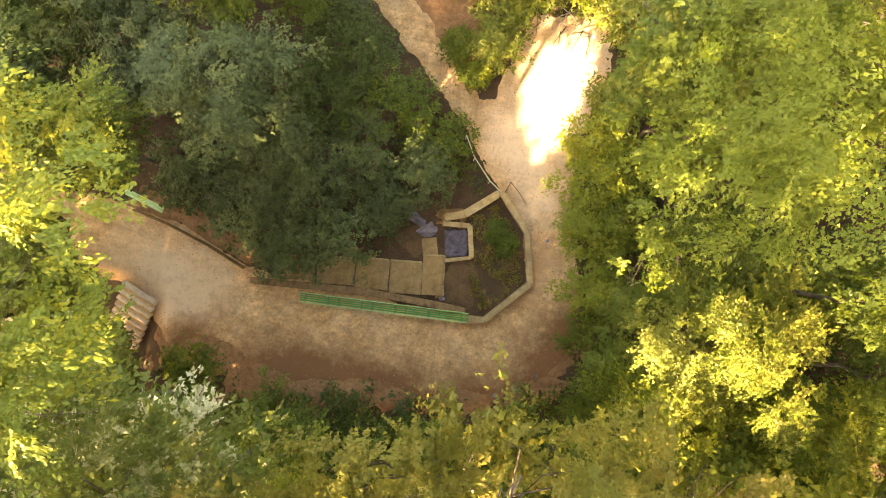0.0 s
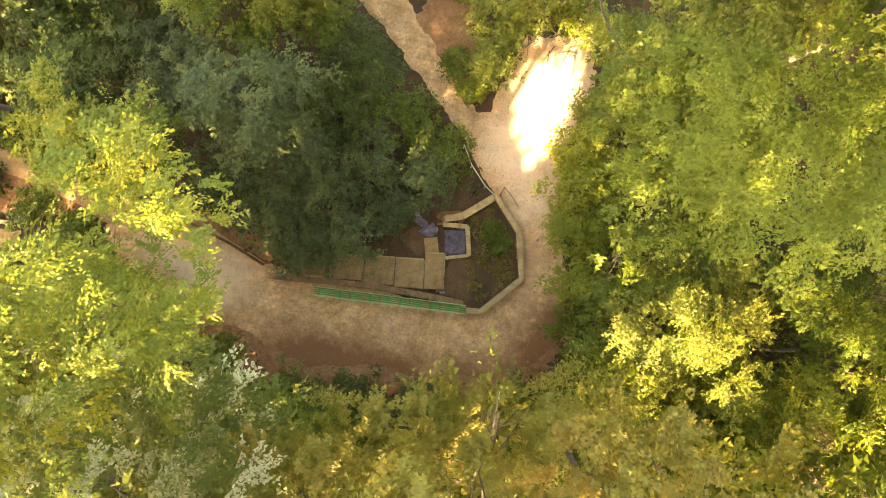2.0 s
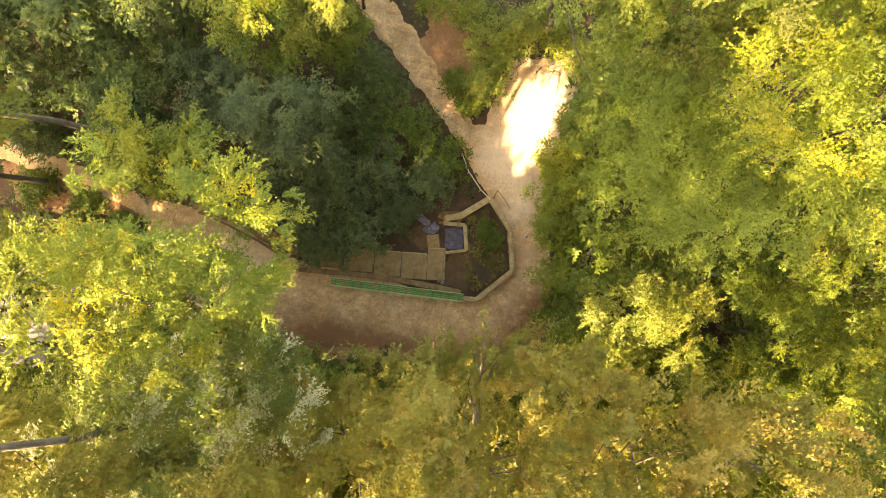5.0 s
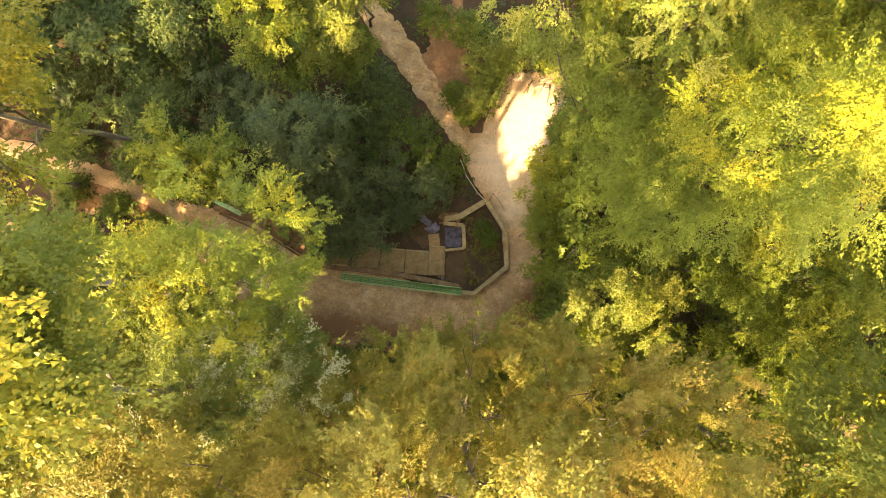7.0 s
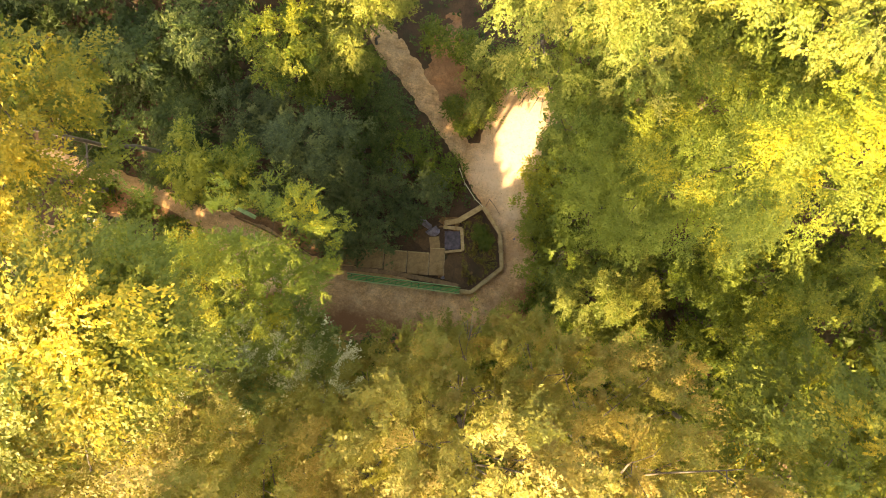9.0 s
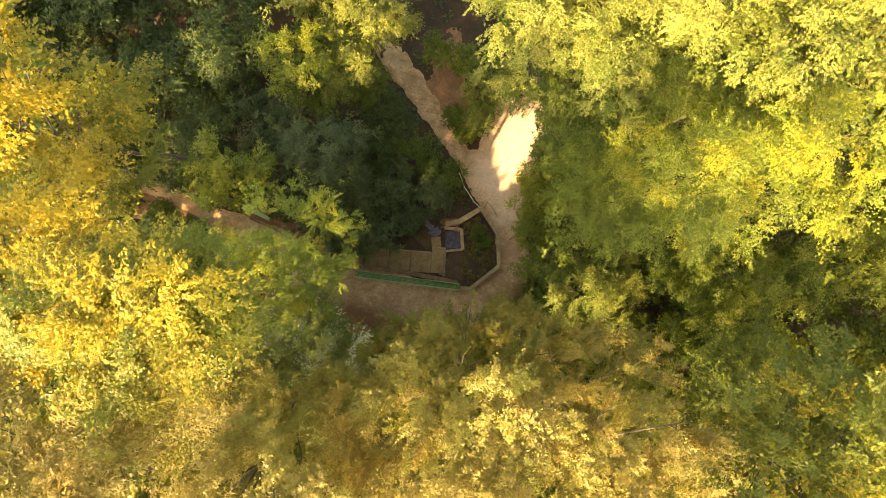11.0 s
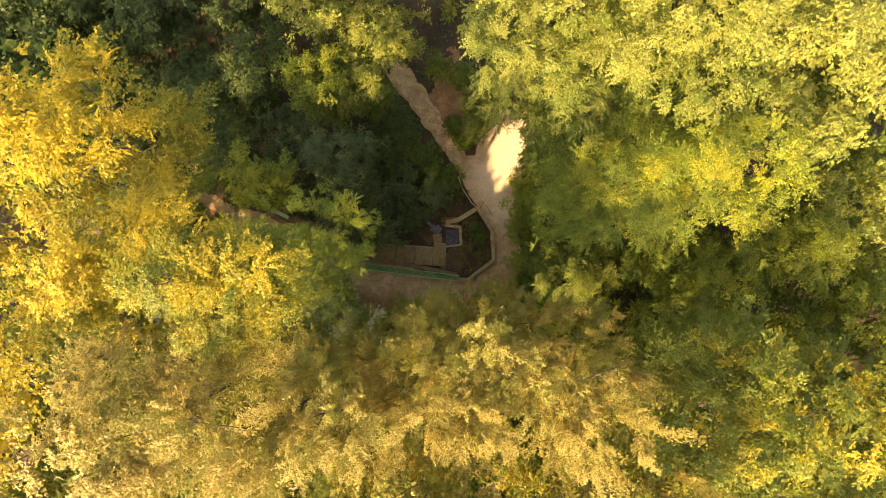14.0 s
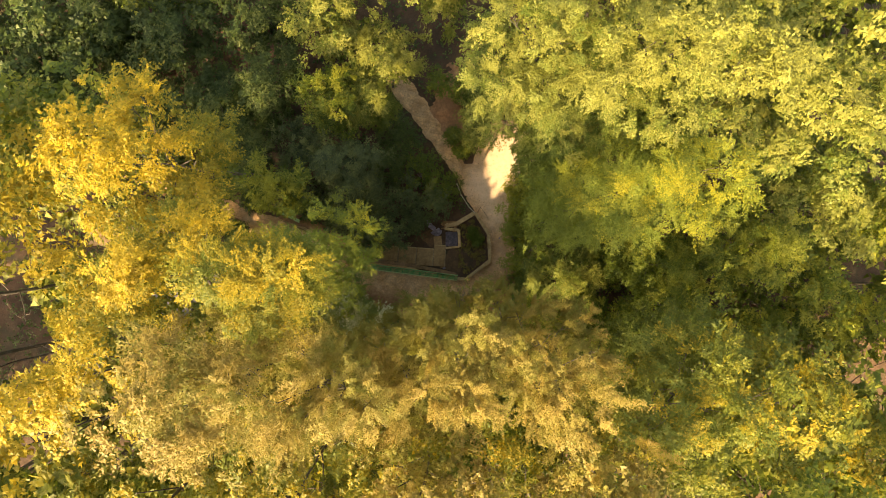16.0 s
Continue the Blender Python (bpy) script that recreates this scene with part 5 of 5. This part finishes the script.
def plank_bench(x, y, turned):
    """A low narrow bench: two pale planks on posts."""
    thing = tagged(new("plank_bench"), "narrow pale green plank bench beside the forest path", "bench")
    thing.location = (x, y, ground_z(x, y))
    thing.rotation_euler = (0, 0, radians(turned))
    for k in range(2):
        part("plank", box((1.85, 0.125, 0.04), pose(0, -0.07 + 0.14 * k, 0.44), 0.008, 0.003), PALE_PAINT, thing)
    for px in (-0.65, 0.65):
        part("post", box((0.1, 0.1, 0.62), pose(px, 0, 0.11), 0.01, 0.004), BARK, thing)
        part("bearer", box((0.06, 0.26, 0.05), pose(px, 0, 0.395), 0.006), BARK, thing)


plank_bench(-12.95, 2.1, -27)


# ---- rails, kerb, steps ----
def handrail():
    thing = tagged(new("handrail"), "thin pale handrail beside the forest path", "railing")
    pts = [Vector((1.0, 4.85, 1.0)), Vector((1.35, 3.9, 1.0)), Vector((2.0, 2.9, 0.95)), Vector((2.5, 2.42, 0.9))]
    for a, b in zip(pts, pts[1:]):
        bm = bmesh.new()
        tube(bm, [a, a.lerp(b, 0.5), b], [0.025] * 3, 8)
        part("rail", bm, RAIL, thing, smooth=True)
    for p in pts:
        bm = bmesh.new()
        tube(bm, [Vector((p.x, p.y, -0.1)), Vector((p.x, p.y, p.z))], [0.022, 0.022], 8)
        part("post", bm, RAIL, thing, smooth=True)
    return thing


handrail()


def side_ledge():
    """Half-buried strips along the bank's ledge, standing in for its dark shadow line."""
    thing = tagged(new("bank_ledge"), "brown strip along the earth bank's ledge, put where its shadow falls", "kerb")
    pts = [(-13.6, 1.75), (-11.9, 1.0), (-10.3, 0.15), (-8.75, -0.85)]
    for (x0, y0), (x1, y1) in zip(pts, pts[1:]):
        run, ang = math.hypot(x1 - x0, y1 - y0), math.degrees(math.atan2(y1 - y0, x1 - x0))
        part("ledge_strip", box((run - 0.03, 0.07, 0.34), pose((x0 + x1) / 2, (y0 + y1) / 2, 0.10, 4, 0, ang), 0.01, 0.008), BED, thing)
    return thing


side_ledge()
bank = sheet("earth_bank", [(-13.9, 2.0), (-11.7, 1.15), (-10.2, 0.3), (-8.6, -0.7), (-8.0, -0.2), (-9.6, 1.0), (-11.4, 1.9), (-13.2, 2.7)], RED_LITTER, 0.24, "bare reddish earth bank above the ledge", "bank", 0.14, 0.2)


def steps():
    """Log-edged steps that lead down from the square to the yard."""
    thing = tagged(new("steps"), "pale log steps leading down from the square", "steps")
    thing.location = (-13.4, -1.95, 0.02)
    thing.rotation_euler = (0, 0, radians(-33))
    for k in range(8):
        z = 0.0 - 0.16 * k
        bm = bmesh.new()
        n = 7
        tube(bm, [Vector((-0.85 + 1.7 * i / n, -0.36 * k + random.uniform(-0.015, 0.015), z)) for i in range(n + 1)], [0.14 + random.uniform(-0.01, 0.01) for _ in range(n + 1)], 10)
        part("log", bm, LOG, thing, smooth=True)
        part("tread", box((1.6, 0.2, 0.06), pose(0, -0.36 * k - 0.19, z - 0.08), 0.01, 0.006), DIRT, thing)
    return thing


steps()


def lane_kerb():
    """A few pale concrete edging blocks between the side path and the lower lane."""
    thing = tagged(new("lane_kerb"), "short run of pale concrete edging beside the lower lane", "kerb")
    for k in range(3):
        x, y = -22.9 + 0.72 * k, 1.5 - 0.12 * k
        part("edging_block", box((0.68, 0.2, 0.4), pose(x, y, ground_z(x, y) + 0.02, 0, 0, -9 + 2 * k), 0.02, 0.01), CONCRETE if k else PAVING, thing)
    return thing


lane_kerb()


# ---- yard house ----
def house():
    thing = tagged(new("small_house"), "small house with a grey gabled sheet roof among the trees", "house")
    thing.location = (-22.4, -3.6, ground_z(-22.0, -3.6) - 0.05)
    thing.rotation_euler = (0, 0, radians(-30))
    w, d, h = 3.6, 4.6, 2.5
    for sx, sy, px, py in ((w, 0.25, 0, -d / 2), (w, 0.25, 0, d / 2), (0.25, d - 0.25, -w / 2, 0), (0.25, d - 0.25, w / 2, 0)):
        part("wall", box((sx, sy, h), pose(px, py, h / 2), 0.01), PLASTER, thing)
    for s in (-1, 1):
        bm = box((w / 2 + 0.75, d + 0.9, 0.06), pose(s * (w / 4 + 0.14), 0, h + 0.42, 0, s * 24, 0), 0.01)
        roof = part("roof", bm, ROOF, thing)
        for k in range(9):
            part("roof_rib", box((w / 2 + 0.72, 0.03, 0.04), pose(s * (w / 4 + 0.14), -d / 2 + k * d / 8, h + 0.47, 0, s * 24, 0), 0.008), ROOF, roof)
    part("ridge_cap", box((0.28, d + 0.92, 0.05), pose(0, 0, h + 0.90), 0.02), ROOF, thing)
    window = part("window", box((0.05, 1.1, 1.0), pose(w / 2 + 0.14, 0.6, 1.4), 0.01), WINDOW_GLASS, thing)
    part("frame", box((0.06, 1.22, 0.06), pose(w / 2 + 0.15, 0.6, 1.93), 0.01), PALE_PAINT, window)
    part("sill", box((0.14, 1.26, 0.05), pose(w / 2 + 0.18, 0.6, 0.87), 0.01), PLASTER, window)
    part("door", box((0.06, 0.9, 2.0), pose(w / 2 + 0.14, -1.3, 1.0), 0.01), BARK, thing)
    return thing


house()
sheet("yard_paving", [(-20.6, -2.0), (-18.4, -1.9), (-17.0, -3.0), (-16.8, -5.4), (-19.4, -6.2), (-21.0, -5.0)], PAVING, 0.05, "pale paved yard below the steps", "paving", 0.3, 0.4)


# ---- fallen sticks ----
def stick(pts, r, label, mat=BARK):
    bm = bmesh.new()
    vs = [Vector(p) for p in pts]
    tube(bm, vs, [r * (1 - 0.6 * i / len(vs)) for i in range(len(vs))], 6)
    ob = new("fallen_branch", mesh_of(bm, "fallen_branch", mat, True))
    tagged(ob, label, "branch")


# two thin dark tubes along a dark line on the path
stick([(3.0, 2.95, 0.09), (3.35, 2.5, 0.10), (3.68, 1.95, 0.09)], 0.022, "thin dark line across the path")
stick([(3.0, 2.95, 0.09), (2.8, 2.6, 0.10), (2.7, 2.45, 0.09)], 0.02, "thin dark line across the path")
# dead wood heap; pale bark on most sticks also gives a sunlit look
for k in range(34):
    a = random.uniform(0, math.tau)
    x, y = 5.1 + random.uniform(-1.0, 1.5), 9.9 + random.uniform(-0.6, 0.9)
    q = random.uniform(0.4, 1.3)
    stick([(x, y, 0.1), (x + q * math.cos(a) * 0.5, y + q * math.sin(a) * 0.5, 0.2), (x + q * math.cos(a), y + q * math.sin(a), 0.1)], random.uniform(0.018, 0.04), "dead branch in a heap beside the sunny path", PALE_BARK if k % 3 else BARK)


def fallen_leaves():
    """Single dead leaves on the trodden earth, thicker towards the edges."""
    rng = np.random.default_rng(21)
    n = 20000
    x, y = rng.uniform(-17, 8, n), rng.uniform(-7, 13, n)
    d = edge_distance(SQUARE, x, y)
    ok = inside(SQUARE, x, y) & (rng.uniform(0, 1, n) < np.exp(-d / 0.55) + 0.03)
    x, y = x[ok], y[ok]
    pos = np.stack([x, y, height(x, y) + 0.085], 1)
    up = np.tile(np.array([0.0, 0.0, 1.0]), (len(x), 1))
    me = leaves_mesh("fallen_leaves", pos, up, rng.uniform(0, 1, len(x)), 0.034, DEAD_LEAF, True)
    tagged(new("fallen_leaves", me), "dead brown leaves scattered on the dirt", "leaves", kind="stuff")


fallen_leaves()
